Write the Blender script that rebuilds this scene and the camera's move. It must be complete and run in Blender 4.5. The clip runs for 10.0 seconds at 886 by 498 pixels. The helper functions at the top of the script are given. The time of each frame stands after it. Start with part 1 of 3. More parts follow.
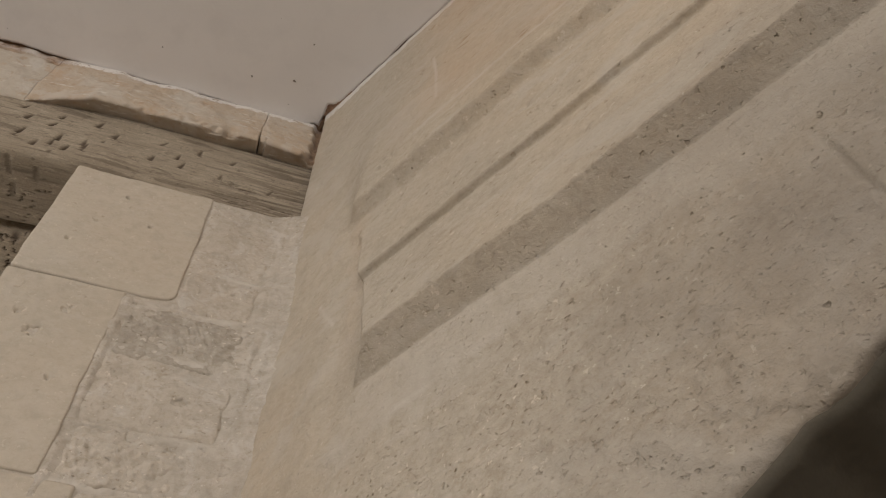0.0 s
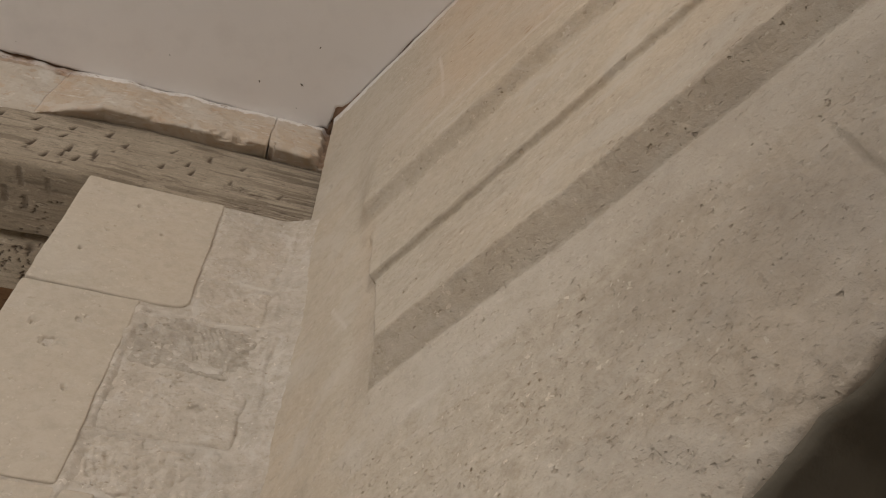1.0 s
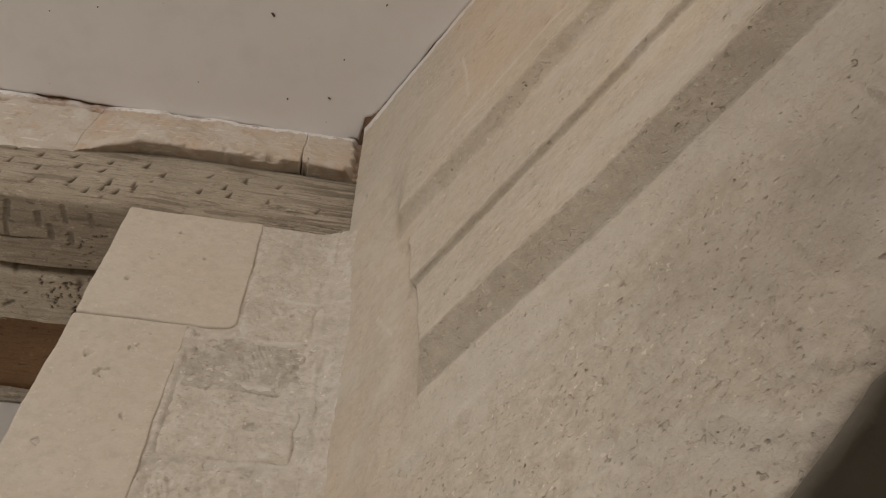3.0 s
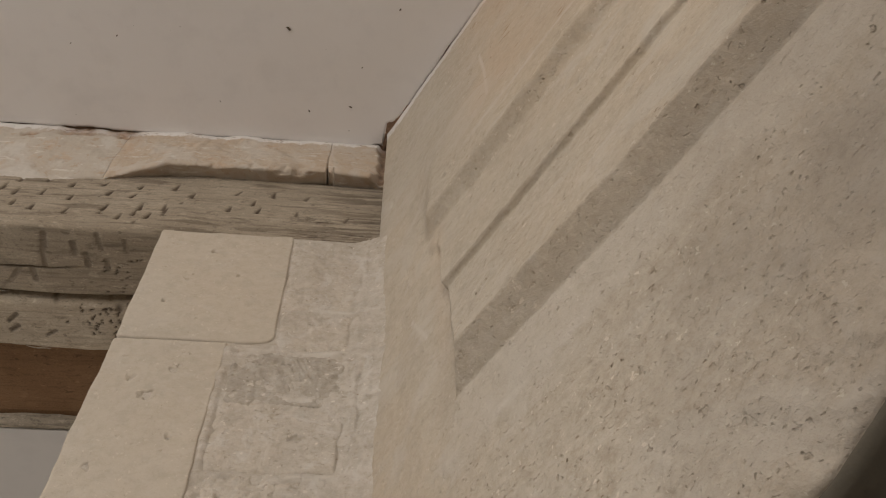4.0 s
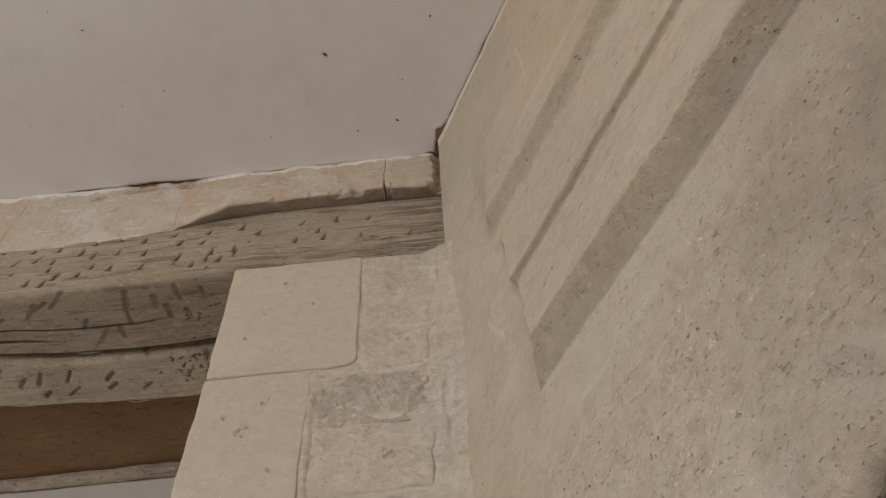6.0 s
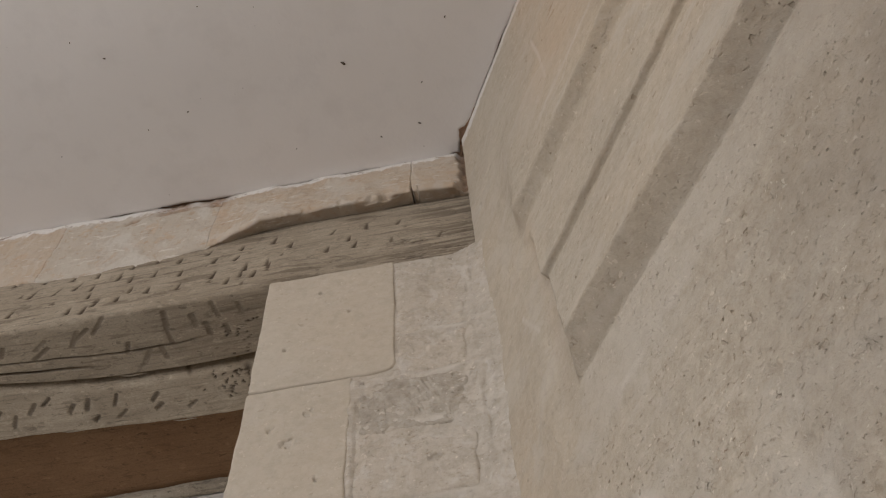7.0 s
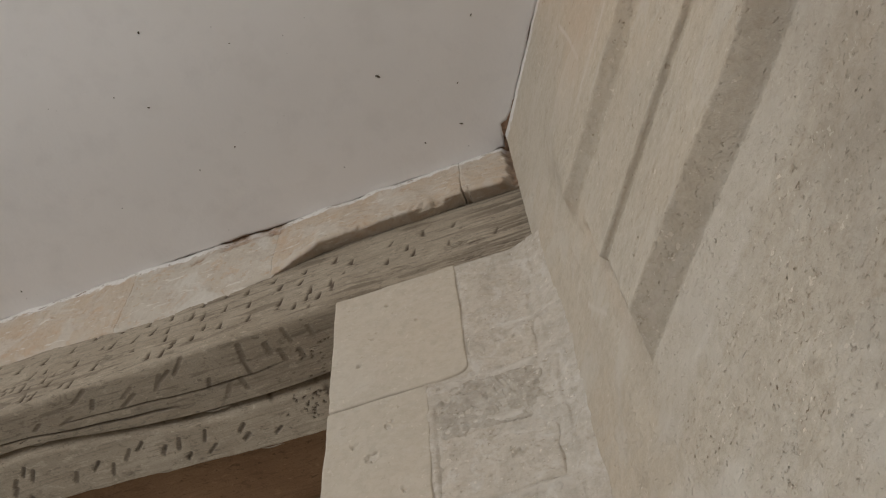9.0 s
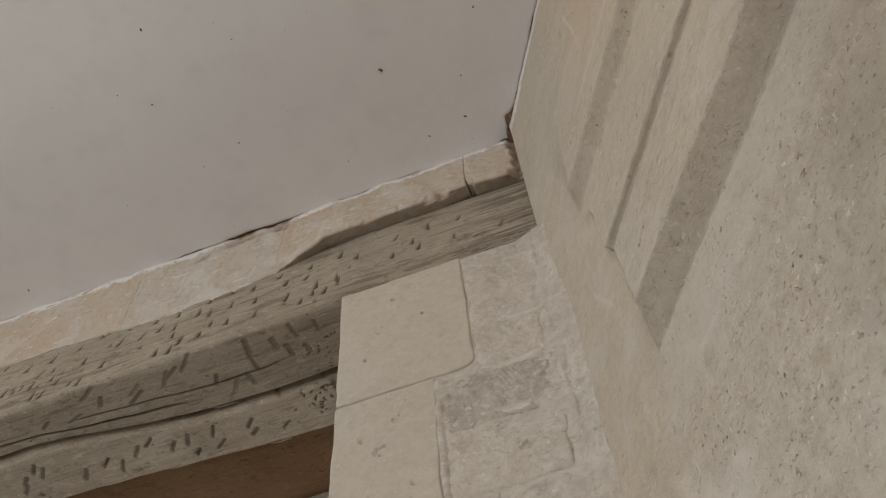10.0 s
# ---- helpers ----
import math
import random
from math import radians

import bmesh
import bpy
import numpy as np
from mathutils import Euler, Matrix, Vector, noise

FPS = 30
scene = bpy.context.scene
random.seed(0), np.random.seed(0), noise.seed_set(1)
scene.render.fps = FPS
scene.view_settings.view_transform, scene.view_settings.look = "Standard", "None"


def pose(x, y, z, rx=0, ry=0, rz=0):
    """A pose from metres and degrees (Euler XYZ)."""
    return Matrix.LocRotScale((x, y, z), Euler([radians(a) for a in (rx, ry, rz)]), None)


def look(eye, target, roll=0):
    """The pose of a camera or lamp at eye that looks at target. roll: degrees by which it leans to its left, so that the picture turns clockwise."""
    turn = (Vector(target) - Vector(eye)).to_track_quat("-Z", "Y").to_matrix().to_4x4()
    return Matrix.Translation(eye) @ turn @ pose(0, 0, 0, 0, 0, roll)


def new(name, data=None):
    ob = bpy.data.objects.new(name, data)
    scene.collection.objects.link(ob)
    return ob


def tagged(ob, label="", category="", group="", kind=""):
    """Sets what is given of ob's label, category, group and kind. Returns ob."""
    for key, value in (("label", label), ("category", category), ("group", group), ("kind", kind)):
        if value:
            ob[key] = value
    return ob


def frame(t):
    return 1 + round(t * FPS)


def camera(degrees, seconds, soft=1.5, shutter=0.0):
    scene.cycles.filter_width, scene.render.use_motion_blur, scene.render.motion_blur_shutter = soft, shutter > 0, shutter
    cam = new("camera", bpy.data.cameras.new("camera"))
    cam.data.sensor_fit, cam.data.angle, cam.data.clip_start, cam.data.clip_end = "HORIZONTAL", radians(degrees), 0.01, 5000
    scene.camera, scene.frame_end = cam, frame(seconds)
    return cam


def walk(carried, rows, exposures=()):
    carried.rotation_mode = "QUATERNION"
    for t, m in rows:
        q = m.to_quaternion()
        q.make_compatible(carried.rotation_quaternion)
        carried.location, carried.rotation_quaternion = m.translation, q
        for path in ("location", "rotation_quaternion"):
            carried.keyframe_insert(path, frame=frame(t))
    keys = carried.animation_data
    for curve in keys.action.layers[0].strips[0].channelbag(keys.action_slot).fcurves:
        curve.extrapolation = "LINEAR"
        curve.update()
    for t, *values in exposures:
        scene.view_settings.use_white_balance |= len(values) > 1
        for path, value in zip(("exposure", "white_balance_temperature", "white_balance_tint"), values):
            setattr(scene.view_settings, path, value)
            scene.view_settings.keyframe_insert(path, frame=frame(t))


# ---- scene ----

PHI = radians(30.14)          # the moulded wall's turn from square
CEIL = 3.15                   # ceiling height

# ---- camera and its path: seconds, x, y, z, heading to the right of +y, pitch, roll ----
cam = camera(53.0, 10.0, soft=1.15)
PATH = [
    (0.0, -0.0093, -0.7424, 1.5490, 18.27, 57.54, -1.15),
    (0.5, -0.0083, -0.7429, 1.5494, 17.66, 57.51, -1.39),
    (1.0, -0.0059, -0.7432, 1.5504, 16.62, 57.50, -1.40),
    (1.5, -0.0037, -0.7436, 1.5501, 15.45, 57.52, -1.58),
    (2.0, -0.0014, -0.7433, 1.5493, 14.10, 57.61, -1.65),
    (2.5, 0.0003, -0.7436, 1.5494, 12.83, 57.64, -1.74),
    (4.0, 0.0096, -0.7452, 1.5506, 6.96, 57.77, -2.63),
    (4.5, 0.0129, -0.7456, 1.5500, 4.75, 57.85, -3.04),
    (5.0, 0.0163, -0.7470, 1.5500, 2.44, 57.89, -3.42),
    (5.5, 0.0208, -0.7468, 1.5504, 0.08, 57.97, -3.80),
    (7.0, 0.0313, -0.7470, 1.5501, -6.48, 58.21, -4.57),
    (7.5, 0.0350, -0.7461, 1.5507, -8.47, 58.27, -4.97),
    (8.0, 0.0381, -0.7464, 1.5504, -10.75, 58.37, -5.45),
    (8.5, 0.0408, -0.7464, 1.5492, -12.85, 58.47, -5.59),
    (9.0, 0.0423, -0.7462, 1.5486, -14.40, 58.56, -5.84),
    (9.5, 0.0428, -0.7449, 1.5486, -15.04, 58.52, -5.85),
    (10.0, 0.0430, -0.7444, 1.5490, -15.22, 58.19, -5.91),
]
EXPOSURES = [(0.0, 0.0, 6560, 12), (5.6, 0.0, 6560, 12), (7.0, 0.0, 6180, 12), (8.5, 0.0, 6050, 8), (10.0, 0.0, 6050, 8)]
walk(cam, [(t, pose(x, y, z, 0, 0, -h) @ pose(0, 0, 0, 90 + p) @ pose(0, 0, 0, 0, 0, r)) for t, x, y, z, h, p, r in PATH], EXPOSURES)

# ---- world and light: dull daylight through two windows assumed behind the eye, and a fill lamp ----
world = bpy.data.worlds.new("world")
scene.world = world
world.use_nodes = True
sky = world.node_tree.nodes.new("ShaderNodeTexSky")
sky.sky_type, sky.sun_disc, sky.sun_elevation, sky.sun_rotation = "NISHITA", False, radians(35), radians(200)
world.node_tree.links.new(sky.outputs[0], world.node_tree.nodes["Background"].inputs[0])
world.node_tree.nodes["Background"].inputs[1].default_value = 0.1

ROOM_X, ROOM_Y = -3.2, -3.4   # far side wall, wall behind the eye
W1 = (-2.9, -1.3, 1.2, 2.95)   # window in the side wall: y0, y1, z0, z1
W2 = (-1.0, 0.4, 1.2, 2.95)   # window in the rear wall: x0, x1, z0, z1


def area_lamp(name, power, m, w, h):
    lamp = bpy.data.lights.new(name, "AREA")
    lamp.shape, lamp.size, lamp.size_y, lamp.energy, lamp.color = "RECTANGLE", w, h, power, (1.0, 0.97, 0.93)
    ob = new(name, lamp)
    ob.matrix_world = m
    return ob


area_lamp("area_lamp", 47, look((ROOM_X + 0.02, (W1[0] + W1[1]) / 2, (W1[2] + W1[3]) / 2), (0, (W1[0] + W1[1]) / 2, (W1[2] + W1[3]) / 2)), W1[1] - W1[0], W1[3] - W1[2])
area_lamp("area_lamp", 29, look(((W2[0] + W2[1]) / 2, ROOM_Y + 0.02, (W2[2] + W2[3]) / 2), ((W2[0] + W2[1]) / 2, 0, (W2[2] + W2[3]) / 2)), W2[1] - W2[0], W2[3] - W2[2])
# unseen fill lamp beyond the lintels; the wall behind it has no window
area_lamp("area_lamp", 6, look((-0.95, 1.17, 1.5), (-0.95, 0, 1.5)), 1.1, 1.3)


# ---- small tools ----
def vnoise(x, y, scale, seed=0):
    """Smooth value noise in -1..1 over arrays x, y (metres), cells of 1/scale."""
    table = np.random.RandomState(seed).uniform(-1, 1, (64, 64))
    x, y = np.asarray(x, float) * scale + 1000.37, np.asarray(y, float) * scale + 1000.71
    i, j = np.floor(x).astype(int), np.floor(y).astype(int)
    a, b = x - i, y - j
    a, b = a * a * (3 - 2 * a), b * b * (3 - 2 * b)
    g = lambda p, q: table[p % 64, q % 64]
    return (g(i, j) * (1 - a) + g(i + 1, j) * a) * (1 - b) + (g(i, j + 1) * (1 - a) + g(i + 1, j + 1) * a) * b


def fnoise(x, y, scale, seed=0, octaves=4):
    return sum(vnoise(x, y, scale * 2 ** k, seed + k) * 0.55 ** k for k in range(octaves))


def smooth(a, b, x):
    t = np.clip((np.asarray(x, float) - a) / (b - a), 0, 1)
    return t * t * (3 - 2 * t)


def mesh_part(name, verts, faces, mat, parent=None, label="", matrix=None, shade=True, cut=None, grey_shade=None, iron=None, lime_highlight=None):
    me = bpy.data.meshes.new(name)
    me.from_pydata([tuple(v) for v in verts], [], faces)
    if shade:
        me.polygons.foreach_set("use_smooth", [True] * len(me.polygons))
    for key, given in (("cut", cut), ("grey_shade", grey_shade), ("iron", iron), ("lime_highlight", lime_highlight)):
        if given is not None:
            att = me.attributes.new(key, "FLOAT", "POINT")
            full = np.zeros(len(verts))
            full[:len(given)] = given
            att.data.foreach_set("value", full)
    me.materials.append(mat)
    me.update()
    ob = new(name, me)
    if parent is not None:
        ob.parent = parent
    if matrix is not None:
        ob.matrix_world = matrix
    if label:
        tagged(ob, label)
    return ob


def grid_slab(X, Y, Z, back=None, flip=False):
    """Vertices and faces of a sheet of points X, Y, Z (2D arrays); its rim is carried to the places back(rim) and closed there."""
    nu, nv = X.shape
    verts = np.stack([X, Y, Z], -1).reshape(-1, 3)
    idx = np.arange(nu * nv).reshape(nu, nv)
    q = np.stack([idx[:-1, :-1], idx[1:, :-1], idx[1:, 1:], idx[:-1, 1:]], -1).reshape(-1, 4)
    if flip:
        q = q[:, ::-1]
    faces = q.tolist()
    if back is not None:
        rim = np.concatenate([idx[:, 0], idx[-1, 1:], idx[-2::-1, -1], idx[0, -2:0:-1]])
        ext = np.array([back(verts[i]) for i in rim])
        n0, n = len(verts), len(rim)
        verts = np.concatenate([verts, ext])
        for k in range(n):
            a, b, c, d = int(rim[k]), int(rim[(k + 1) % n]), n0 + (k + 1) % n, n0 + k
            faces.append([d, c, b, a] if not flip else [a, b, c, d])
        ring = list(range(n0, n0 + n))
        faces.append(ring if not flip else ring[::-1])
    return verts, faces


def box_data(x0, x1, y0, y1, z0, z1):
    v = [(x, y, z) for x in (x0, x1) for y in (y0, y1) for z in (z0, z1)]
    f = [(0, 1, 3, 2), (4, 6, 7, 5), (0, 4, 5, 1), (2, 3, 7, 6), (0, 2, 6, 4), (1, 5, 7, 3)]
    return v, f


def box(name, dims, mat, parent=None, label="", matrix=None):
    v, f = box_data(*dims)
    return mesh_part(name, v, f, mat, parent, label, matrix, shade=False)


def empty(name, label, category="", kind="", group=""):
    return tagged(new(name), label, category, group, kind)


# ---- materials ----
class Nodes:
    def __init__(self, name):
        self.mat = bpy.data.materials.new(name)
        self.mat.use_nodes = True
        self.t = self.mat.node_tree
        self.bsdf = self.t.nodes["Principled BSDF"]
        self.co = self.t.nodes.new("ShaderNodeTexCoord").outputs["Object"]

    def link(self, a, b):
        self.t.links.new(a, b)

    def scaled(self, v):
        m = self.t.nodes.new("ShaderNodeMapping")
        m.inputs["Scale"].default_value = v
        self.link(self.co, m.inputs["Vector"])
        return m.outputs[0]

    def noise(self, scale, detail=4, rough=0.55, vector=None, distortion=0.0):
        n = self.t.nodes.new("ShaderNodeTexNoise")
        n.inputs["Scale"].default_value, n.inputs["Detail"].default_value = scale, detail
        n.inputs["Roughness"].default_value, n.inputs["Distortion"].default_value = rough, distortion
        self.link(vector if vector is not None else self.co, n.inputs["Vector"])
        return n.outputs["Fac"]

    def voronoi(self, scale, vector=None):
        n = self.t.nodes.new("ShaderNodeTexVoronoi")
        n.inputs["Scale"].default_value = scale
        self.link(vector if vector is not None else self.co, n.inputs["Vector"])
        return n.outputs["Distance"]

    def ramp(self, fac, stops):
        r = self.t.nodes.new("ShaderNodeValToRGB")
        while len(r.color_ramp.elements) < len(stops):
            r.color_ramp.elements.new(0.5)
        for e, (p, c) in zip(r.color_ramp.elements, stops):
            e.position = p
            e.color = (*c, 1) if isinstance(c, tuple) else (c, c, c, 1)
        self.link(fac, r.inputs["Fac"])
        return r.outputs["Color"]

    def mix(self, fac, a, b, kind="MIX"):
        m = self.t.nodes.new("ShaderNodeMix")
        m.data_type, m.blend_type = "RGBA", kind
        for sock, val in ((m.inputs["Factor"], fac), (m.inputs["A"], a), (m.inputs["B"], b)):
            if isinstance(val, tuple):
                sock.default_value = (*val, 1)
            elif isinstance(val, (int, float)):
                sock.default_value = val
            else:
                self.link(val, sock)
        return m.outputs["Result"]

    def maths(self, op, a, b):
        m = self.t.nodes.new("ShaderNodeMath")
        m.operation = op
        for sock, val in ((m.inputs[0], a), (m.inputs[1], b)):
            if isinstance(val, (int, float)):
                sock.default_value = val
            else:
                self.link(val, sock)
        return m.outputs[0]

    def attribute(self, name):
        a = self.t.nodes.new("ShaderNodeAttribute")
        a.attribute_name = name
        return a.outputs["Fac"]

    def finish(self, colour, bumps, roughness=0.9, specular=0.2):
        """bumps: (height, distance in metres) pairs."""
        if isinstance(colour, tuple):
            self.bsdf.inputs["Base Color"].default_value = (*colour, 1)
        else:
            self.link(colour, self.bsdf.inputs["Base Color"])
        self.bsdf.inputs["Roughness"].default_value = roughness
        self.bsdf.inputs["Specular IOR Level"].default_value = specular
        last = None
        for h, d in bumps:
            b = self.t.nodes.new("ShaderNodeBump")
            b.inputs["Distance"].default_value = d
            self.link(h, b.inputs["Height"])
            if last is not None:
                self.link(last, b.inputs["Normal"])
            last = b.outputs["Normal"]
        if last is not None:
            self.link(last, self.bsdf.inputs["Normal"])
        return self.mat


def limestone(name, light, dark, warm, pits=0.5, grain=1.0, streak=(1, 1, 1), warm_amount=0.5, masked=False, spotty=0.6, salt=0.14, blotch=0.3, bleach=0.25):
    """Pale shelly limestone: cloudy tint, fine grain, small dark pits and pale shell flecks. masked: 'cut' says how coarse the face is."""
    n = Nodes(name)
    vec = n.scaled(streak)
    cloud = n.noise(3.5, 5, 0.55, vec, 0.4)
    tint = n.noise(2.2, 3, 0.5)
    mid = n.noise(48, 4, 0.7, vec)
    spot = n.noise(210, 3, 0.6, n.scaled((0.85, 1, 1.2)), 0.2)
    fine = n.noise(330, 3, 0.7)
    patch = n.ramp(n.noise(11, 4, 0.6, None, 0.5), [(0.34, 0.25), (0.6, 1.0)])
    coarse = n.maths("MULTIPLY", n.attribute("cut") if masked else spotty, patch)
    col = n.mix(n.ramp(cloud, [(0.3, 0.0), (0.7, 1.0)]), dark, light)
    col = n.mix(n.maths("MULTIPLY", n.ramp(tint, [(0.42, 0.0), (0.66, 1.0)]), warm_amount), col, warm)
    col = n.mix(n.ramp(mid, [(0.36, 0.24), (0.50, 0.0)]), col, tuple(c * 0.78 for c in dark))
    # mottling a few millimetres to a few centimetres wide
    mottle = n.noise(96, 5, 0.72, n.scaled((0.9, 1, 1.1)), 0.15)
    stain = n.noise(27, 6, 0.7, None, 0.8)
    rag = n.maths("ADD", n.maths("MULTIPLY", coarse, 0.8), 0.25)
    col = n.mix(n.maths("MULTIPLY", n.ramp(mottle, [(0.36, 0.6), (0.50, 0.0)]), rag), col, (dark[0] * 0.72, dark[1] * 0.67, dark[2] * 0.59))
    col = n.mix(n.maths("MULTIPLY", n.ramp(mottle, [(0.52, 0.0), (0.66, 0.6)]), rag), col, tuple(min(0.7, c * 1.16) for c in light))
    col = n.mix(n.ramp(stain, [(0.36, blotch), (0.48, 0.0)]), col, (dark[0] * 0.80, dark[1] * 0.79, dark[2] * 0.78))
    col = n.mix(n.ramp(stain, [(0.53, 0.0), (0.64, bleach)]), col, (0.585, 0.55, 0.505))
    spots = n.maths("MULTIPLY", n.ramp(spot, [(0.29, 1.0), (0.36, 0.0)]), coarse)
    col = n.mix(spots, col, (dark[0] * 0.5, dark[1] * 0.405, dark[2] * 0.3))
    col = n.mix(n.ramp(fine, [(0.37, salt), (0.50, 0.0)]), col, tuple(c * 0.7 for c in dark))
    # ragged little holes where shells have fallen out, in loose swarms
    pit_shape = n.noise(118, 2, 0.5)
    pit_mask = n.noise(15, 3, 0.6, None, 0.6)
    pit = n.maths("MULTIPLY", n.ramp(pit_shape, [(0.28, 1.0), (0.335, 0.0)]), n.ramp(pit_mask, [(0.47, 0.0), (0.60, 1.0)]))
    if masked:
        pit = n.maths("MULTIPLY", pit, n.ramp(coarse, [(0.06, 0.2), (0.28, 1.0)]))
    col = n.mix(n.maths("MULTIPLY", pit, pits), col, (dark[0] * 0.47, dark[1] * 0.40, dark[2] * 0.31))
    fleck = n.maths("MULTIPLY", n.ramp(n.noise(130, 3, 0.6, None, 0.3), [(0.655, 0.0), (0.69, 1.0)]), n.maths("ADD", coarse, 0.3))
    col = n.mix(fleck, col, tuple(min(0.75, c * 1.3) for c in light))
    # lime smeared out of the joints, and the highlight painted on the moulding's arris
    lime = n.maths("MULTIPLY", n.attribute("lime_highlight"), n.ramp(n.noise(24, 5, 0.65), [(0.3, 0.35), (0.6, 1.0)]))
    col = n.mix(lime, col, (0.57, 0.525, 0.465))
    if masked:
        sep = n.t.nodes.new("ShaderNodeSeparateXYZ")
        n.link(n.co, sep.inputs[0])
        high = n.maths("ADD", sep.outputs["Z"], n.maths("MULTIPLY", n.noise(34, 6, 0.75), 0.055))
        col = n.mix(n.ramp(n.maths("SUBTRACT", high, 2.657), [(0.5, 0.0), (0.504, 0.9)]), col, (0.66, 0.63, 0.60))
        smear = n.ramp(n.noise(7, 6, 0.6, n.scaled((0.8, 1, 1.6)), 1.0), [(0.50, 0.0), (0.64, 0.55)])
        col = n.mix(smear, col, (0.50, 0.455, 0.39))
        col = n.mix(n.maths("MULTIPLY", n.attribute("iron"), n.ramp(n.noise(6, 4, 0.6), [(0.3, 0.3), (0.65, 1.0)])), col, (0.50, 0.355, 0.235))
        # rusty hollows drawn out along the bed of the stone
        rust = n.ramp(n.noise(58, 3, 0.6, n.scaled((0.32, 1, 1.0)), 0.5), [(0.30, 1.0), (0.355, 0.0)])
        col = n.mix(n.maths("MULTIPLY", rust, n.maths("MULTIPLY", n.attribute("iron"), 1.5)), col, (0.30, 0.195, 0.115))
        # grey put into the colour for stained stone and shade near the hearth
        grey_shade = n.maths("MULTIPLY", n.attribute("grey_shade"), n.ramp(n.noise(9, 5, 0.65), [(0.30, 0.6), (0.66, 1.0)]))
        col = n.mix(grey_shade, col, (0.195, 0.168, 0.14))
    return n.finish(col, [(cloud, 0.003), (mid, 0.0014 * grain), (mottle, 0.0011 * grain), (n.ramp(spot, [(0.28, 0.0), (0.40, 1.0)]), 0.0008 * grain), (fine, 0.0007 * grain), (n.maths("SUBTRACT", 1.0, pit), 0.002 * pits)], 0.92, 0.15)


MOULD = limestone("limestone_dressed", (0.485, 0.43, 0.352), (0.425, 0.37, 0.297), (0.505, 0.405, 0.295), 0.85, 1.0, warm_amount=0.6, masked=True, blotch=0.2, bleach=0.12)
QUOIN = limestone("limestone_smooth", (0.51, 0.458, 0.386), (0.465, 0.412, 0.34), (0.51, 0.425, 0.33), 0.25, 0.3, spotty=0.06, salt=0.05, blotch=0.12, bleach=0.15)
ROUGH = limestone("limestone_rough", (0.525, 0.472, 0.405), (0.465, 0.415, 0.35), (0.52, 0.44, 0.355), 0.22, 0.9, spotty=0.55, salt=0.1, blotch=0.4, bleach=0.55)
GREY = limestone("limestone_weathered", (0.455, 0.41, 0.35), (0.385, 0.345, 0.29), (0.42, 0.36, 0.30), 0.25, 1.0, spotty=0.7, salt=0.1, blotch=0.5, bleach=0.3)
MORTAR = limestone("lime_mortar", (0.51, 0.465, 0.405), (0.445, 0.40, 0.34), (0.50, 0.42, 0.34), 0.2, 0.9, spotty=0.5, salt=0.1, blotch=0.4, bleach=0.5)


def plaster_mat(name, base, stain):
    n = Nodes(name)
    big, mid, fine = n.noise(1.6, 4, 0.55), n.noise(14, 4, 0.6), n.noise(150, 3, 0.6)
    col = n.mix(n.ramp(big, [(0.35, 0.0), (0.7, 0.55)]), base, stain)
    col = n.mix(n.ramp(mid, [(0.3, 0.18), (0.5, 0.0)]), col, tuple(c * 0.8 for c in stain))
    speck = n.maths("MULTIPLY", n.ramp(n.voronoi(48), [(0.035, 1.0), (0.07, 0.0)]), n.ramp(n.noise(9, 2), [(0.58, 0.0), (0.64, 0.7)]))
    col = n.mix(speck, col, (0.16, 0.13, 0.10))
    return n.finish(col, [(big, 0.006), (mid, 0.0012), (fine, 0.0003)], 0.75, 0.25)


CEILING = plaster_mat("ceiling_paint", (0.80, 0.77, 0.75), (0.73, 0.695, 0.67))
PLAIN = plaster_mat("wall_plaster", (0.62, 0.58, 0.51), (0.55, 0.50, 0.43))
SOFFIT = plaster_mat("reveal_plaster", (0.52, 0.50, 0.48), (0.44, 0.42, 0.40))


def lip_mat(name, one, two, smears):
    """Old plaster under a torn edge of white ceiling paint; 'iron' marks where it has broken away to the brown core."""
    n = Nodes(name)
    cloud, mid, fine = n.noise(7, 5, 0.6, None, 0.6), n.noise(70, 5, 0.7), n.noise(300, 3, 0.6)
    col = n.mix(n.ramp(cloud, [(0.36, 0.0), (0.64, 1.0)]), one, two)
    col = n.mix(n.ramp(mid, [(0.36, 0.5), (0.43, 0.0)]), col, (0.40, 0.275, 0.185))
    col = n.mix(n.ramp(n.noise(26, 4, 0.6), [(0.58, 0.0), (0.68, 0.6)]), col, (0.49, 0.36, 0.255))
    smear = n.ramp(n.noise(12, 5, 0.6, n.scaled((1, 1, 0.8)), 0.9), [(0.50, 0.0), (0.60, smears)])
    col = n.mix(smear, col, (0.56, 0.52, 0.465))
    scuff = n.ramp(n.noise(80, 3, 0.55, n.scaled((0.3, 1, 1.3)), 0.8), [(0.62, 0.0), (0.67, 0.8)])
    col = n.mix(scuff, col, (0.63, 0.59, 0.53))
    sep = n.t.nodes.new("ShaderNodeSeparateXYZ")
    n.link(n.co, sep.inputs[0])
    ragged = n.maths("ADD", n.maths("MULTIPLY", n.noise(38, 6, 0.8), 0.05), n.maths("MULTIPLY", n.noise(9, 3, 0.6), 0.03))
    white = n.ramp(n.maths("SUBTRACT", n.maths("ADD", sep.outputs["Z"], ragged), 2.672), [(0.5, 0.0), (0.504, 0.95)])
    col = n.mix(white, col, (0.70, 0.67, 0.64))
    hole = n.ramp(n.noise(90, 4, 0.7, n.scaled((0.4, 1, 1.2))), [(0.39, 0.85), (0.43, 0.0)])
    col = n.mix(n.maths("MULTIPLY", hole, white), col, (0.20, 0.14, 0.10))
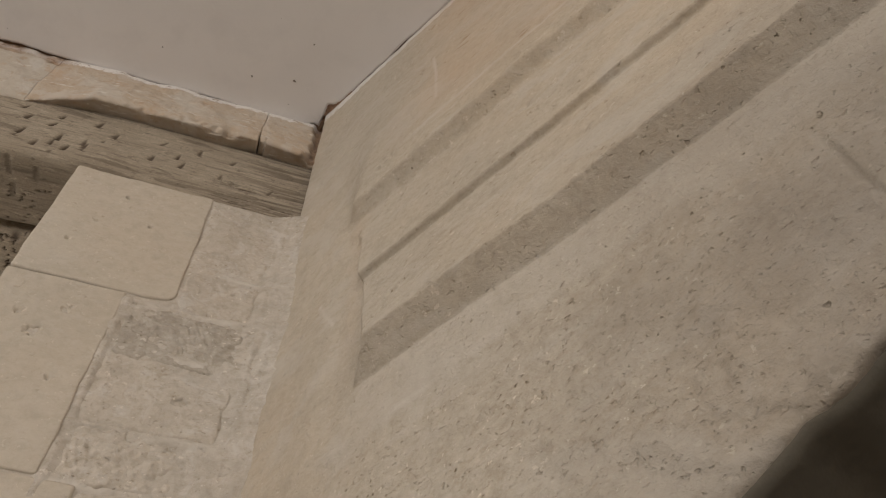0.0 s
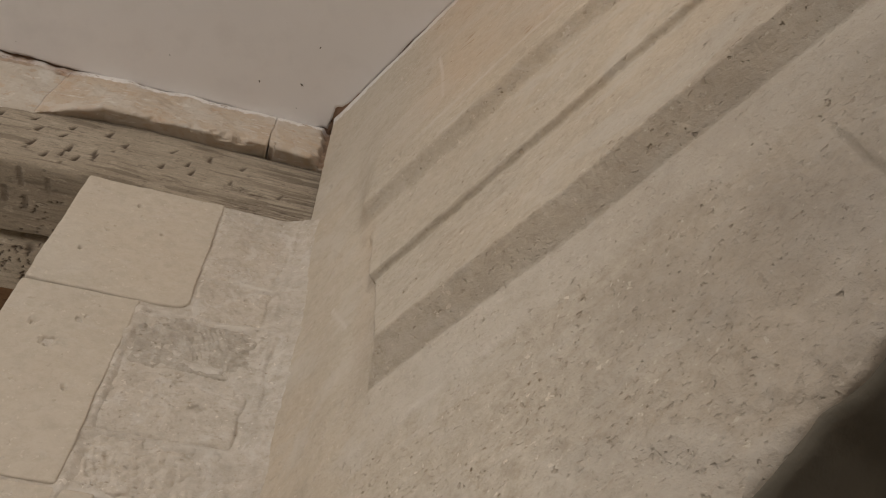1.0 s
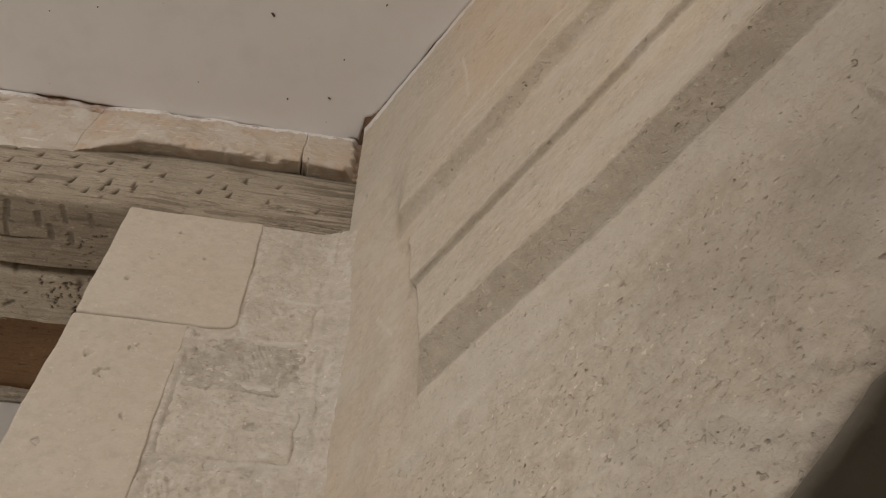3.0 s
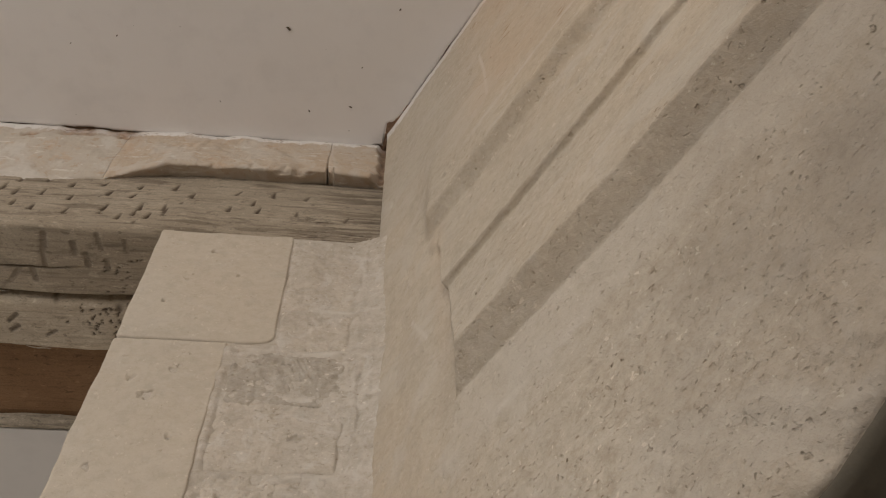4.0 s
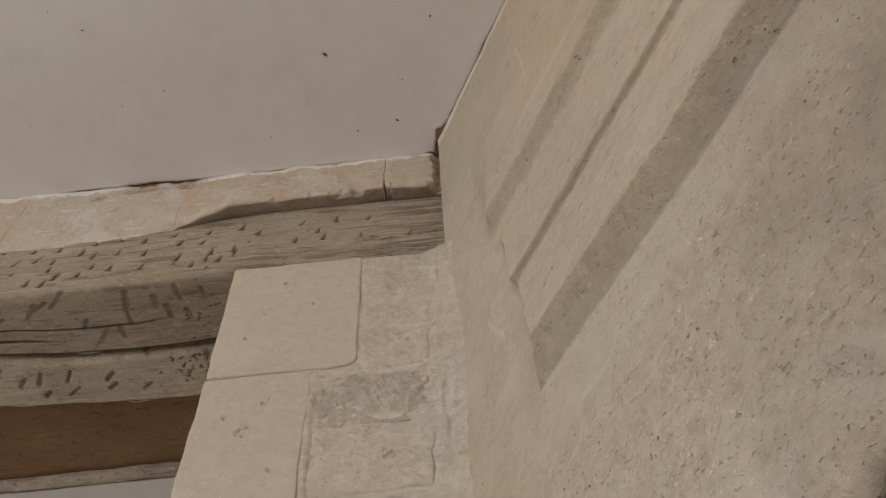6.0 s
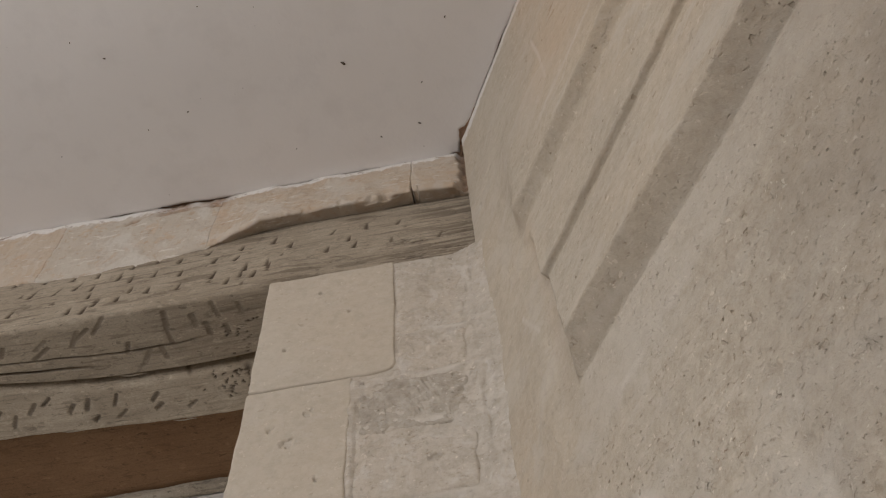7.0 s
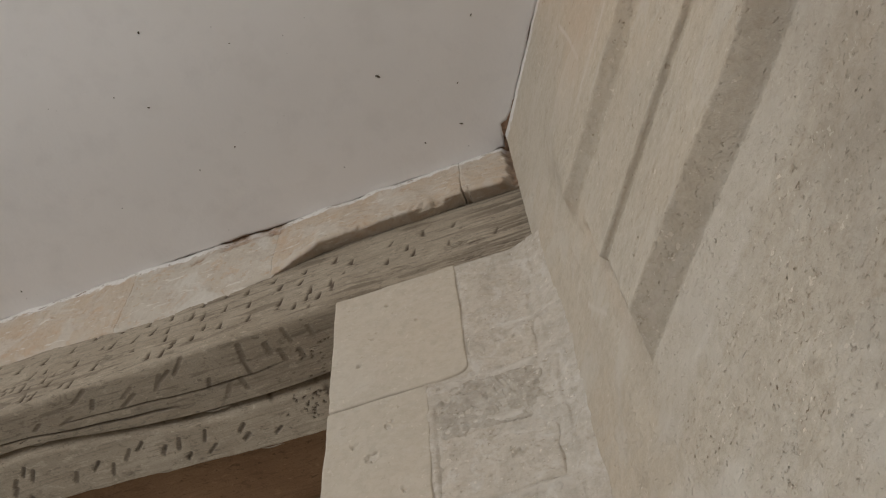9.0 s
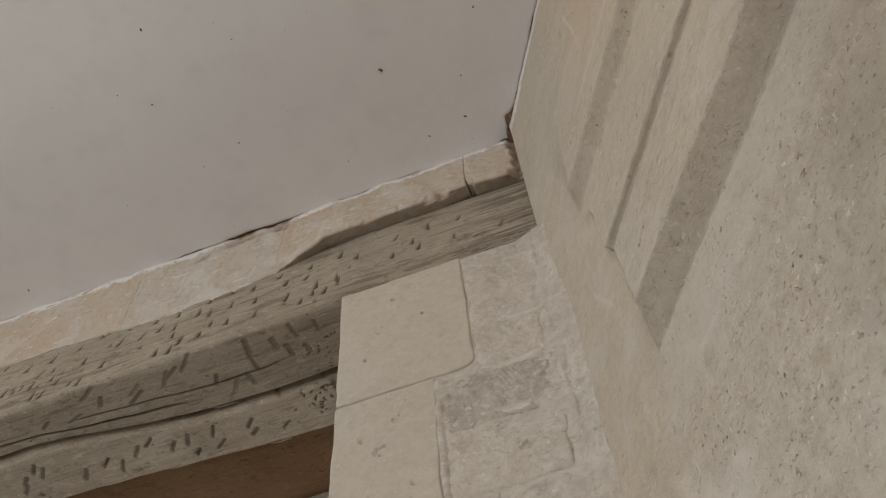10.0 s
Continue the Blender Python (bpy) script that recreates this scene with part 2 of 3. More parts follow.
    col = n.mix(n.attribute("iron"), col, n.mix(n.ramp(mid, [(0.4, 0.0), (0.6, 1.0)]), (0.17, 0.10, 0.06), (0.36, 0.235, 0.15)))
    return n.finish(col, [(cloud, 0.003), (mid, 0.0028), (fine, 0.0006)], 0.9, 0.15)


LIP = lip_mat("ochre_plaster", (0.475, 0.375, 0.28), (0.50, 0.435, 0.36), 0.5)
LIP_PALE = lip_mat("whitewashed_plaster", (0.47, 0.405, 0.33), (0.505, 0.455, 0.39), 0.85)


def timber_mat(name, light, dark, bare_shade, figure=1.0):
    """Grey hewn oak with limewash left in its grain; 'cut' darkens bare wood and paints shade into the hacks."""
    n = Nodes(name)
    grain = n.noise(30, 6, 0.65, n.scaled((0.05, 1, 1)), 0.6)
    lines = n.noise(190, 5, 0.65, n.scaled((0.04, 1, 1)), 0.5)
    cloud = n.noise(5, 4, 0.6)
    blot = n.noise(60, 5, 0.7, n.scaled((0.5, 1, 1)), 0.6)
    fine = n.noise(300, 3, 0.7)
    col = n.mix(n.ramp(cloud, [(0.35, 0.0), (0.65, 1.0)]), dark, light)
    col = n.mix(n.ramp(grain, [(0.34, 0.32 * figure), (0.5, 0.0)]), col, tuple(c * 0.55 for c in dark))
    col = n.mix(n.ramp(lines, [(0.39, 0.4 * figure), (0.46, 0.0)]), col, tuple(c * 0.45 for c in dark))
    col = n.mix(n.ramp(blot, [(0.37, 0.6 * figure), (0.43, 0.0)]), col, tuple(c * 0.45 for c in dark))
    col = n.mix(n.ramp(blot, [(0.56, 0.0), (0.63, 0.55 * figure)]), col, tuple(min(0.6, c * 1.25) for c in light))
    col = n.mix(n.ramp(fine, [(0.38, 0.3), (0.5, 0.0)]), col, tuple(c * 0.6 for c in dark))
    tick = n.noise(125, 4, 0.65, n.scaled((0.45, 1, 1)), 0.5)
    col = n.mix(n.ramp(tick, [(0.335, 0.6), (0.385, 0.0)]), col, tuple(c * 0.42 for c in dark))
    col = n.mix(n.ramp(tick, [(0.62, 0.0), (0.68, 0.55)]), col, tuple(min(0.6, c * 1.3) for c in light))
    col = n.mix(n.attribute("cut"), col, bare_shade)
    return n.finish(col, [(grain, 0.004 * figure), (lines, 0.0011 * figure), (blot, 0.0022 * figure), (fine, 0.0006)], 0.88, 0.15)


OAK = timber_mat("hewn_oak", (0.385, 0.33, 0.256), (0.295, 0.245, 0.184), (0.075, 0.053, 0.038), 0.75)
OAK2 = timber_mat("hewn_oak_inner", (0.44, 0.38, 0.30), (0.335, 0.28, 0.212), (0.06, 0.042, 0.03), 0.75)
BOARD = timber_mat("brown_stained_board", (0.20, 0.12, 0.065), (0.155, 0.088, 0.045), (0.05, 0.03, 0.02), 0.5)
BEAD = timber_mat("worn_pale_bead", (0.40, 0.35, 0.28), (0.26, 0.22, 0.17), (0.10, 0.07, 0.05))


def plain_mat(name, base, rough=0.9):
    n = Nodes(name)
    col = n.mix(n.ramp(n.noise(6, 5, 0.6), [(0.3, 0.0), (0.7, 1.0)]), tuple(c * 0.7 for c in base), base)
    return n.finish(col, [(n.noise(60, 4), 0.002)], rough, 0.15)


# stone of the lintel's underside, its shade put into the dark base colour
DARK = plain_mat("shaded_stone", (0.15, 0.132, 0.103))
FLECK = plain_mat("dark_grime", (0.13, 0.10, 0.075))
RUBBLE = plain_mat("brown_rubble", (0.38, 0.25, 0.17))
FLOOR = plain_mat("floor_tiles_worn", (0.16, 0.125, 0.10), 0.7)

# ---- the moulded wall: local x runs from the corner towards the room, y goes into the wall ----
MR = Matrix.Rotation(PHI - math.pi / 2, 4, "Z")
LOWER = 1.2


SCRATCHES = ((0.291, 2.93, 0.304, 2.735), (0.094, 2.435, 0.127, 2.37))   # along, height, to along, height


def lintel_edge(s):
    """Height of the worn upper edge of the hearth opening."""
    s = np.asarray(s, float)
    e = 1.881 + 0.36 * (s - 0.485)
    e = np.where(s < 0.34, e - 2.4 * (0.34 - s), e) + 0.004 * fnoise(s, s * 0, 16, 13, 4)
    return np.clip(e, LOWER, 2.0)


def moulding(s, z):
    """How far the wall stands proud: fasciae that lean back, each with a soffit under its foot."""
    zz = z + 0.0012 * fnoise(s, z * 0, 7, 11, 3) + 0.006 * smooth(0.18, 0.36, s) * (1 - smooth(2.3, 2.4, z))
    knots_z = [0, 2.221, 2.2225, 2.2455, 2.402, 2.4055, 2.570, 2.576, 2.588, 2.640, 2.86, 3.3]
    knots_d = [0, 0.0, 0.0028, 0.0305, 0.007, 0.0168, 0.004, 0.009, 0.024, 0.0215, 0.004, 0.0]
    d = np.interp(zz, knots_z, knots_d)
    stop = np.interp(z, [2.2, 2.222, 2.2455, 2.402, 2.50, 2.55, 2.60, 2.66, 2.9], [0.172, 0.172, 0.209, 0.174, 0.165, 0.128, 0.124, 0.115, 0.06])
    soft = np.interp(z, [2.5, 2.55, 2.6, 2.9], [0.007, 0.025, 0.045, 0.12])
    return d * smooth(0, 1, (s - stop + 0.0007 * vnoise(s, z, 40, 5)) / soft)


def build_moulded_wall():
    wall = empty("wall_moulded", "pale carved limestone wall with stepped horizontal moulding", "wall", "structure")
    sv = np.unique(np.round(np.concatenate([np.arange(-0.03, 0.16, 0.0026), np.arange(0.16, 0.205, 0.002), np.arange(0.205, 0.78, 0.003), np.arange(0.78, 1.6, 0.02)]), 4))
    zv = np.unique(np.round(np.concatenate([np.arange(LOWER, 2.2, 0.006), np.arange(2.2, 2.27, 0.0016), np.arange(2.27, 2.395, 0.004),
                                            np.arange(2.395, 2.415, 0.0015), np.arange(2.415, 2.56, 0.004), np.arange(2.56, 2.66, 0.0025), np.arange(2.66, CEIL + 0.02, 0.006)]), 4))
    S, Z0 = np.meshgrid(sv, zv, indexing="ij")
    edge = lintel_edge(S)
    Z = np.where(Z0 < 2.1, edge + (Z0 - LOWER) / (2.1 - LOWER) * (2.1 - edge), Z0)
    S = np.where(Z > 2.742, np.maximum(S, -0.001), S)
    d = moulding(S, Z)
    band = smooth(2.218, 2.226, Z) * (1 - smooth(2.239, 2.246, Z)) * smooth(0.18, 0.2, S)
    coarse = 1 - smooth(2.138, 2.152, Z + 0.008 * fnoise(S, Z, 9, 3, 3))
    lower = 1 - smooth(1.9, 2.12, Z - 0.12 * (S - 0.4))
    d = d + 0.0016 * fnoise(S, Z, 6, 21, 3) + 0.0006 * fnoise(S, Z, 60, 31, 3)
    pit = np.clip(fnoise(S, Z, 85, 41, 3) - 0.55, 0, 1)
    d = d - pit * (0.0012 + 0.001 * band + 0.0012 * lower * coarse)
    d = d + band * 0.0006 * fnoise(S, Z, 110, 51, 3) + coarse * (0.0007 * fnoise(S, Z, 50, 61, 3) - 0.0022) + lower * 0.004 * fnoise(S, Z, 18, 71, 4)
    # the open joint beside the far block, and its chipped arris
    line = 0.657 + 0.006 * vnoise(S * 0, Z, 18, 81)
    d = d - 0.0045 * np.exp(-((S - line) / 0.0022) ** 2) * np.clip(0.75 + 0.9 * vnoise(S * 0, Z, 45, 83), 0.1, 1.3) * (1 - smooth(2.09, 2.14, Z))
    # single holes and a cluster of vugs
    for ps, pz, pr, pd in ((0.034, 2.825, 0.0045, 0.012), (0.213, 2.640, 0.0042, 0.010), (0.222, 2.652, 0.004, 0.009), (0.205, 2.632, 0.004, 0.008), (0.226, 2.638, 0.0035, 0.008), (0.208, 2.655, 0.0035, 0.007), (0.157, 2.527, 0.006, 0.009),
                           (0.29, 2.555, 0.004, 0.004), (0.44, 2.49, 0.005, 0.005), (0.33, 2.46, 0.004, 0.004), (0.247, 2.30, 0.005, 0.004), (0.46, 2.11, 0.004, 0.004)):
        d = d - pd * np.exp(-(((S - ps) / pr) ** 2 + ((Z - pz) / pr) ** 2))
    # long vugs beside the fillet, a chip on its edge
    for ps, pz, ln in ((0.40, 2.385, 0.03), (0.47, 2.47, 0.012)):
        d = d - 0.005 * np.exp(-(((S - ps) / ln) ** 2 + ((Z - pz - 0.25 * (S - ps)) / 0.005) ** 2)) * (0.6 + 0.5 * vnoise(S, Z, 90, 57))
    # a long scratch
    d = d - 0.0045 * np.exp(-((Z - 2.87 - (S - 0.08) * 0.55) / 0.004) ** 2) * smooth(0.045, 0.06, S) * (1 - smooth(0.085, 0.1, S))
    # soft hollows and swells on the plain margin by the corner
    d = d + 0.0022 * fnoise(S, Z * 0.12, 24, 63, 2) * (1 - smooth(0.14, 0.19, S)) * (1 - smooth(2.6, 2.75, Z))
    # arris over the opening, rolled over by wear
    e = np.clip(1 - (Z - edge) / (0.016 + 0.006 * vnoise(S, S * 0, 14, 65)), 0, 1)
    d = d - 0.008 * (1 - np.sqrt(np.clip(1 - e ** 2, 0, 1))) - 0.003 * e * fnoise(S, Z, 40, 67, 3)
    Y = -d
    rough = np.clip(0.15 * band + coarse * (0.3 + 0.3 * lower) + 0.30, 0, 1) * (0.35 + 0.65 * smooth(0.12, 0.2, S))
    S = np.concatenate([np.repeat(S[:, :1], 1, 1), S], 1)
    Z = np.concatenate([np.repeat(Z[:, :1], 1, 1), Z], 1)
    Y = np.concatenate([Y[:, :1] + 0.004, Y], 1)
    # greyed stone and light falling off round the mouth of the hearth, both painted grey
    grey_shade = 0.8 * (1 - smooth(0.0, 0.35, np.hypot(np.maximum(0.68 - S, 0), np.maximum(Z - 2.0, 0) * 0.8) + 0.05 * fnoise(S, Z, 8, 95, 3)))
    # rusty bedding near the top, old limewash under the moulding and in smears, pale scratches
    iron = 0.42 * smooth(2.62, 2.72, Z + 0.03 * fnoise(S, Z, 7, 97, 3)) * smooth(0.16, 0.36, S)
    iron = np.maximum(iron, 0.22 * np.exp(-((S - 0.158) / 0.018) ** 2) * smooth(2.2, 2.3, Z) * (1 - smooth(2.5, 2.62, Z)))
    lime_highlight = 0.28 * smooth(2.14, 2.152, Z + 0.008 * fnoise(S, Z, 9, 3, 3)) * (1 - smooth(2.215, 2.222, Z)) * smooth(0.16, 0.2, S)
    lime_highlight = np.maximum(lime_highlight, 0.6 * smooth(0.35, 0.8, fnoise(S, Z, 9, 99, 4)) * (1 - smooth(2.05, 2.15, Z)))
    # highlight along the arris over the upper band, painted as pale colour
    lime_highlight = np.maximum(lime_highlight, 0.55 * np.exp(-((Z - 2.652 - 0.01 * S) / 0.006) ** 2) * smooth(0.2, 0.32, S))
    # pale feathered rim of the smoothed strip under the moulding
    lime_highlight = np.maximum(lime_highlight, 0.75 * np.exp(-((Z - 2.150 + 0.004 * fnoise(S, Z, 9, 3, 3)) / 0.0045) ** 2) * smooth(0.03, 0.08, S) * (1 - smooth(0.34, 0.42, S)) * np.clip(0.6 + 0.8 * vnoise(S, Z, 22, 125), 0.1, 1))
    for s0, z0, s1, z1 in SCRATCHES:
        t = np.clip(((S - s0) * (s1 - s0) + (Z - z0) * (z1 - z0)) / ((s1 - s0) ** 2 + (z1 - z0) ** 2), 0, 1)
        far = np.hypot(S - s0 - t * (s1 - s0), Z - z0 - t * (z1 - z0))
        lime_highlight = np.maximum(lime_highlight, 1.0 * np.exp(-(far / 0.003) ** 2))
    v, f = grid_slab(S, Y, Z, lambda p: (p[0], 0.020, p[2]))
    mesh_part("carved_block", v, f, MOULD, wall, matrix=MR, cut=np.concatenate([rough[:, :1], rough], 1).reshape(-1), grey_shade=grey_shade.reshape(-1), iron=iron.reshape(-1), lime_highlight=lime_highlight.reshape(-1))
    box("masonry", (0.0, 1.6, 0.07, 0.40, 2.03, CEIL + 0.05), PLAIN, wall, matrix=MR)
    box("masonry", (0.0, 0.2, 0.0, 0.40, 0, LOWER), PLAIN, wall, matrix=MR)
    box("masonry", (1.6, 4.4, 0.0, 0.40, 0, CEIL + 0.05), PLAIN, wall, matrix=MR)
    hearth = empty("fireplace_recess", "recess under the stone lintel, its shade painted as dark stone", "fireplace", "structure")
    S, D = np.meshgrid(np.arange(0.2, 1.62, 0.01), np.linspace(0.012, 0.42, 30), indexing="ij")
    Zs = lintel_edge(S) - 0.0008 + 0.02 * (D - 0.012) + 0.0012 * fnoise(S, D, 12, 91, 3)
    v, f = grid_slab(S, D, Zs, lambda p: (p[0], p[1], 2.025), flip=True)
    mesh_part("throat", v, f, DARK, hearth, matrix=MR)
    # unseen back that closes the recess
    box("back_wall", (0.10, 1.7, 0.404, 0.5, 0, 2.2), DARK, hearth, matrix=MR)
    return wall


build_moulded_wall()


# ---- the pier wall with smooth quoins and rough infill ----
def stone(parent, x0, x1, z0, z1, front, mat, seed, radius=0.008, roll=0.006, rough=0.0008, tooling=0.0, depth=0.10, lean=0.0, name="stone", foot=None, holes=(), pitch=0.0058, ragged=0.0012):
    """A dressed stone: rounded corners and arrises, uneven face, slanting tool marks where asked for."""
    step = 0.0017 if tooling > 0.002 or holes else 0.0028
    nu, nv = max(6, int((x1 - x0) / step)), max(6, int((z1 - z0) / step))
    U, V = np.meshgrid(np.linspace(0, 1, nu), np.linspace(0, 1, nv), indexing="ij")
    X, Z = x0 + U * (x1 - x0), z0 + V * (z1 - z0)
    if foot is not None:      # a rounder lower corner
        radius = np.where((X > (x0 + x1) / 2) & (Z < (z0 + z1) / 2), foot, radius)
    cx, cz = np.clip(X, x0 + radius, x1 - radius), np.clip(Z, z0 + radius, z1 - radius)
    dx, dz = X - cx, Z - cz
    L = np.hypot(dx, dz)
    k = np.where(L > radius, radius / np.maximum(L, 1e-9), 1.0)
    X, Z = cx + dx * k, cz + dz * k
    inner = np.minimum(np.minimum(X - x0, x1 - X), np.minimum(Z - z0, z1 - Z))
    inner = np.where((np.abs(dx) > 0) & (np.abs(dz) > 0), np.minimum(inner, radius - np.minimum(L, radius)), inner)
    worn = roll * (1 + (0.5 if ragged < 0.002 else 0.8) * fnoise(X, Z, 30, seed, 2))
    Y = front + np.clip(1 - inner / worn, 0, 1) ** 2 * roll * 0.9
    Y = Y - rough * fnoise(X, Z, 22, seed + 3, 5) - 0.6 * rough * fnoise(X, Z, 6, seed + 9, 2)
    X = X + ragged * fnoise(X * 0, Z, 25, seed + 5, 3) + lean * (Z - z1)
    Z = Z + ragged * fnoise(X, Z * 0, 25, seed + 7, 3)
    if tooling:
        ph = (X * 0.9 + Z * 0.35) * 2 * math.pi / pitch + 1.6 * fnoise(X, Z, 20, seed + 11, 3)
        Y = Y + 0.6 * tooling * (0.5 + 0.5 * np.sin(ph)) * smooth(-0.2, 0.7, fnoise(X, Z, 26, seed + 13, 2)) + 0.6 * tooling * fnoise(X, Z, 70, seed + 15, 3)
    for hx, hz, hr in holes:
        far = ((X - hx) / hr) ** 2 + ((Z - hz) / (hr * 1.2)) ** 2
        Y = Y + 0.008 * np.exp(-far * np.clip(1 + 0.9 * fnoise(X, Z, 230, seed + 17, 2), 0.2, 3))
    v, f = grid_slab(X, Y, Z, lambda p: (p[0], depth, p[2]))
    return mesh_part(name, v, f, mat, parent)


def build_pier_wall():
    wall = empty("wall_pier", "stone pier of smooth quoins and rough mortared blocks", "wall", "structure")
    box("masonry_core", (-0.325, 0.5, 0.03, 0.44, 0, 2.735), MORTAR, wall)
    box("masonry_core", (-3.2, 0.6, 0.07, 0.44, 2.86, CEIL + 0.05), MORTAR, wall)
    box("masonry_core", (-3.2, -1.6, 0.0, 0.44, 0, 2.86), PLAIN, wall)
    # mortar bed
    X, Z = np.meshgrid(np.arange(-0.33, 0.03, 0.002), np.arange(2.0, 2.742, 0.0022), indexing="ij")
    Y = -0.0008 - 0.0016 * fnoise(X, Z, 14, 101, 4) - 0.0009 * fnoise(X, Z, 70, 105, 3)
    edge = X + 0.005 * fnoise(X * 0, Z, 9, 107, 3)
    Y = Y - 0.40 * 0.008 * np.log1p(np.exp(np.clip((edge + 0.030) / 0.008, -30, 30))) - 0.0015 * vnoise(X, Z * 0.15, 160, 111) * smooth(-0.03, -0.02, X)
    Y = Y + 0.0015 * np.exp(-((X + 0.012 + 0.004 * fnoise(X * 0, Z, 12, 113, 3)) / 0.002) ** 2) * smooth(-0.1, 0.25, vnoise(X * 0, Z, 13, 115)) * (Z < 2.7)
    for zc, wd in ((2.549, 0.004), (2.463, 0.006), (2.374, 0.006), (2.247, 0.006), (2.172, 0.007)):
        zz = zc + 0.004 * fnoise(X, Z * 0, 12, int(zc * 1000), 3)
        Y = Y - 0.0035 * np.exp(-((Z - zz) / wd) ** 2) * (0.6 + 0.6 * vnoise(X, Z, 20, 7)) * smooth(-0.21, -0.17, X)
    xx = -0.185 + 0.003 * fnoise(X * 0, Z, 14, 109, 3)
    Y = Y - 0.0035 * np.exp(-((X - xx) / 0.006) ** 2) * (0.6 + 0.6 * vnoise(X, Z, 35, 117)) * (1 - smooth(2.455, 2.475, Z))
    # a hair crack down the fillet in the corner
    Y = Y + 0.002 * np.exp(-((X + 0.013 + 0.003 * fnoise(X * 0, Z, 16, 119, 3)) / 0.0014) ** 2) * smooth(0.1, 0.5, vnoise(X * 0, Z, 17, 121)) * (Z > 2.3)
    lime = np.zeros_like(X)
    for zc, xa, xb in ((2.463, -0.17, -0.03), (2.556, -0.13, -0.02), (2.374, -0.19, -0.06), (2.247, -0.10, -0.02), (2.168, -0.2, -0.06)):
        zz = zc + 0.005 * fnoise(X, Z * 0, 14, int(zc * 1000) + 3, 3)
        ridge = np.exp(-((Z - zz) / 0.005) ** 2) * smooth(xa, xa + 0.02, X) * (1 - smooth(xb - 0.02, xb, X)) * np.clip(0.7 + 0.8 * vnoise(X, Z, 32, 123), 0, 1.2)
        lime, Y = np.maximum(lime, ridge), Y - 0.0008 * ridge
    v, f = grid_slab(X, Y, Z, lambda p: (p[0], 0.05, p[2]))
    mesh_part("mortar_bed", v, f, MORTAR, wall, "pale lime mortar", lime_highlight=np.clip(lime, 0, 1).reshape(-1))
    # smooth quoins
    stone(wall, -0.337, -0.133, 2.4775, 2.745, -0.004, QUOIN, 201, 0.004, 0.0022, 0.0005, depth=0.42, lean=-0.01, foot=0.018, holes=((-0.246, 2.69, 0.0025), (-0.20, 2.63, 0.002), (-0.29, 2.56, 0.002)))
    stone(wall, -0.335, -0.1895, 2.168, 2.4758, -0.0035, QUOIN, 221, 0.003, 0.0014, 0.0007, depth=0.42,
          holes=((-0.270, 2.371, 0.0035), (-0.264, 2.368, 0.003), (-0.294, 2.398, 0.003), (-0.246, 2.417, 0.0025), (-0.240, 2.426, 0.002), (-0.30, 2.25, 0.0025), (-0.225, 2.30, 0.002)))
    stone(wall, -0.335, -0.15, 1.86, 2.165, -0.003, QUOIN, 231, 0.003, 0.0014, 0.0007, depth=0.42)
    # rough infill, its joints smeared with mortar
    stone(wall, -0.133, -0.027, 2.549, 2.743, -0.0030, ROUGH, 241, 0.008, 0.006, 0.0026, 0.0008, ragged=0.003)
    stone(wall, -0.129, -0.027, 2.467, 2.551, -0.0028, ROUGH, 251, 0.010, 0.006, 0.0024, 0.0006, ragged=0.003,
          holes=((-0.102, 2.544, 0.0025), (-0.095, 2.536, 0.002), (-0.085, 2.541, 0.0022), (-0.078, 2.53, 0.002), (-0.06, 2.523, 0.0022), (-0.09, 2.528, 0.0018)))
    stone(wall, -0.180, -0.030, 2.356, 2.458, -0.0026, GREY, 261, 0.018, 0.007, 0.0020, 0.0030, ragged=0.004)
    stone(wall, -0.183, -0.027, 2.246, 2.366, -0.0028, ROUGH, 271, 0.012, 0.006, 0.0016, 0.0011, ragged=0.003, pitch=0.008)
    stone(wall, -0.180, -0.030, 2.166, 2.250, -0.0028, ROUGH, 281, 0.014, 0.007, 0.0020, 0.0038, ragged=0.004, pitch=0.0092)
    stone(wall, -0.150, -0.020, 2.06, 2.164, -0.0036, ROUGH, 291, 0.010, 0.010, 0.0024, ragged=0.003)
    box("masonry_face", (-0.337, 0.0, 0.0, 0.03, 0, 1.995), PLAIN, wall)
    return wall


build_pier_wall()


# ---- hewn lintel timbers ----
def hack_marks(P, Q, marks):
    """Depth of adze nicks, and the dark painted into them as shade and bare wood, over a sheet with metric coordinates
    P (along) and Q (across).
    """
    dep, bare = np.zeros_like(P), np.zeros_like(P)
    for px, py, ang, ln, wd, dp in marks:
        near = (np.abs(P - px) < ln + wd) & (np.abs(Q - py) < ln + wd)
        if not near.any():
            continue
        strip, wd = wd < 0, abs(wd)                 # a negative width is an even stroke instead of a wedge
        c, s = math.cos(ang), math.sin(ang)
        a = (P[near] - px) * c + (Q[near] - py) * s
        b = -(P[near] - px) * s + (Q[near] - py) * c
        t = np.clip(a / ln + 0.5, 0, 1) * ((np.abs(a) < ln / 2) * 1.0)
        grow = t * np.clip((1 - t) * 6, 0, 1)               # shallow start, deep blunt end
        across = np.where(b > 0, np.clip(1 - b / (wd * (0.35 + 0.65 * t)), 0, 1), np.clip(1 + b / (wd * 0.3), 0, 1))
        if strip:
            grow, across = np.clip(np.minimum(t, 1 - t) * 6, 0, 1), np.clip(1.4 - 1.4 * np.abs(b) / (wd * 0.5), 0, 1)
        w = np.sqrt(grow) * across
        # deeper cuts take darker colour: painted shade on top of bare wood
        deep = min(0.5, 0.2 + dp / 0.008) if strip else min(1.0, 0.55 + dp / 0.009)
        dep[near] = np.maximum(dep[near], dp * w)
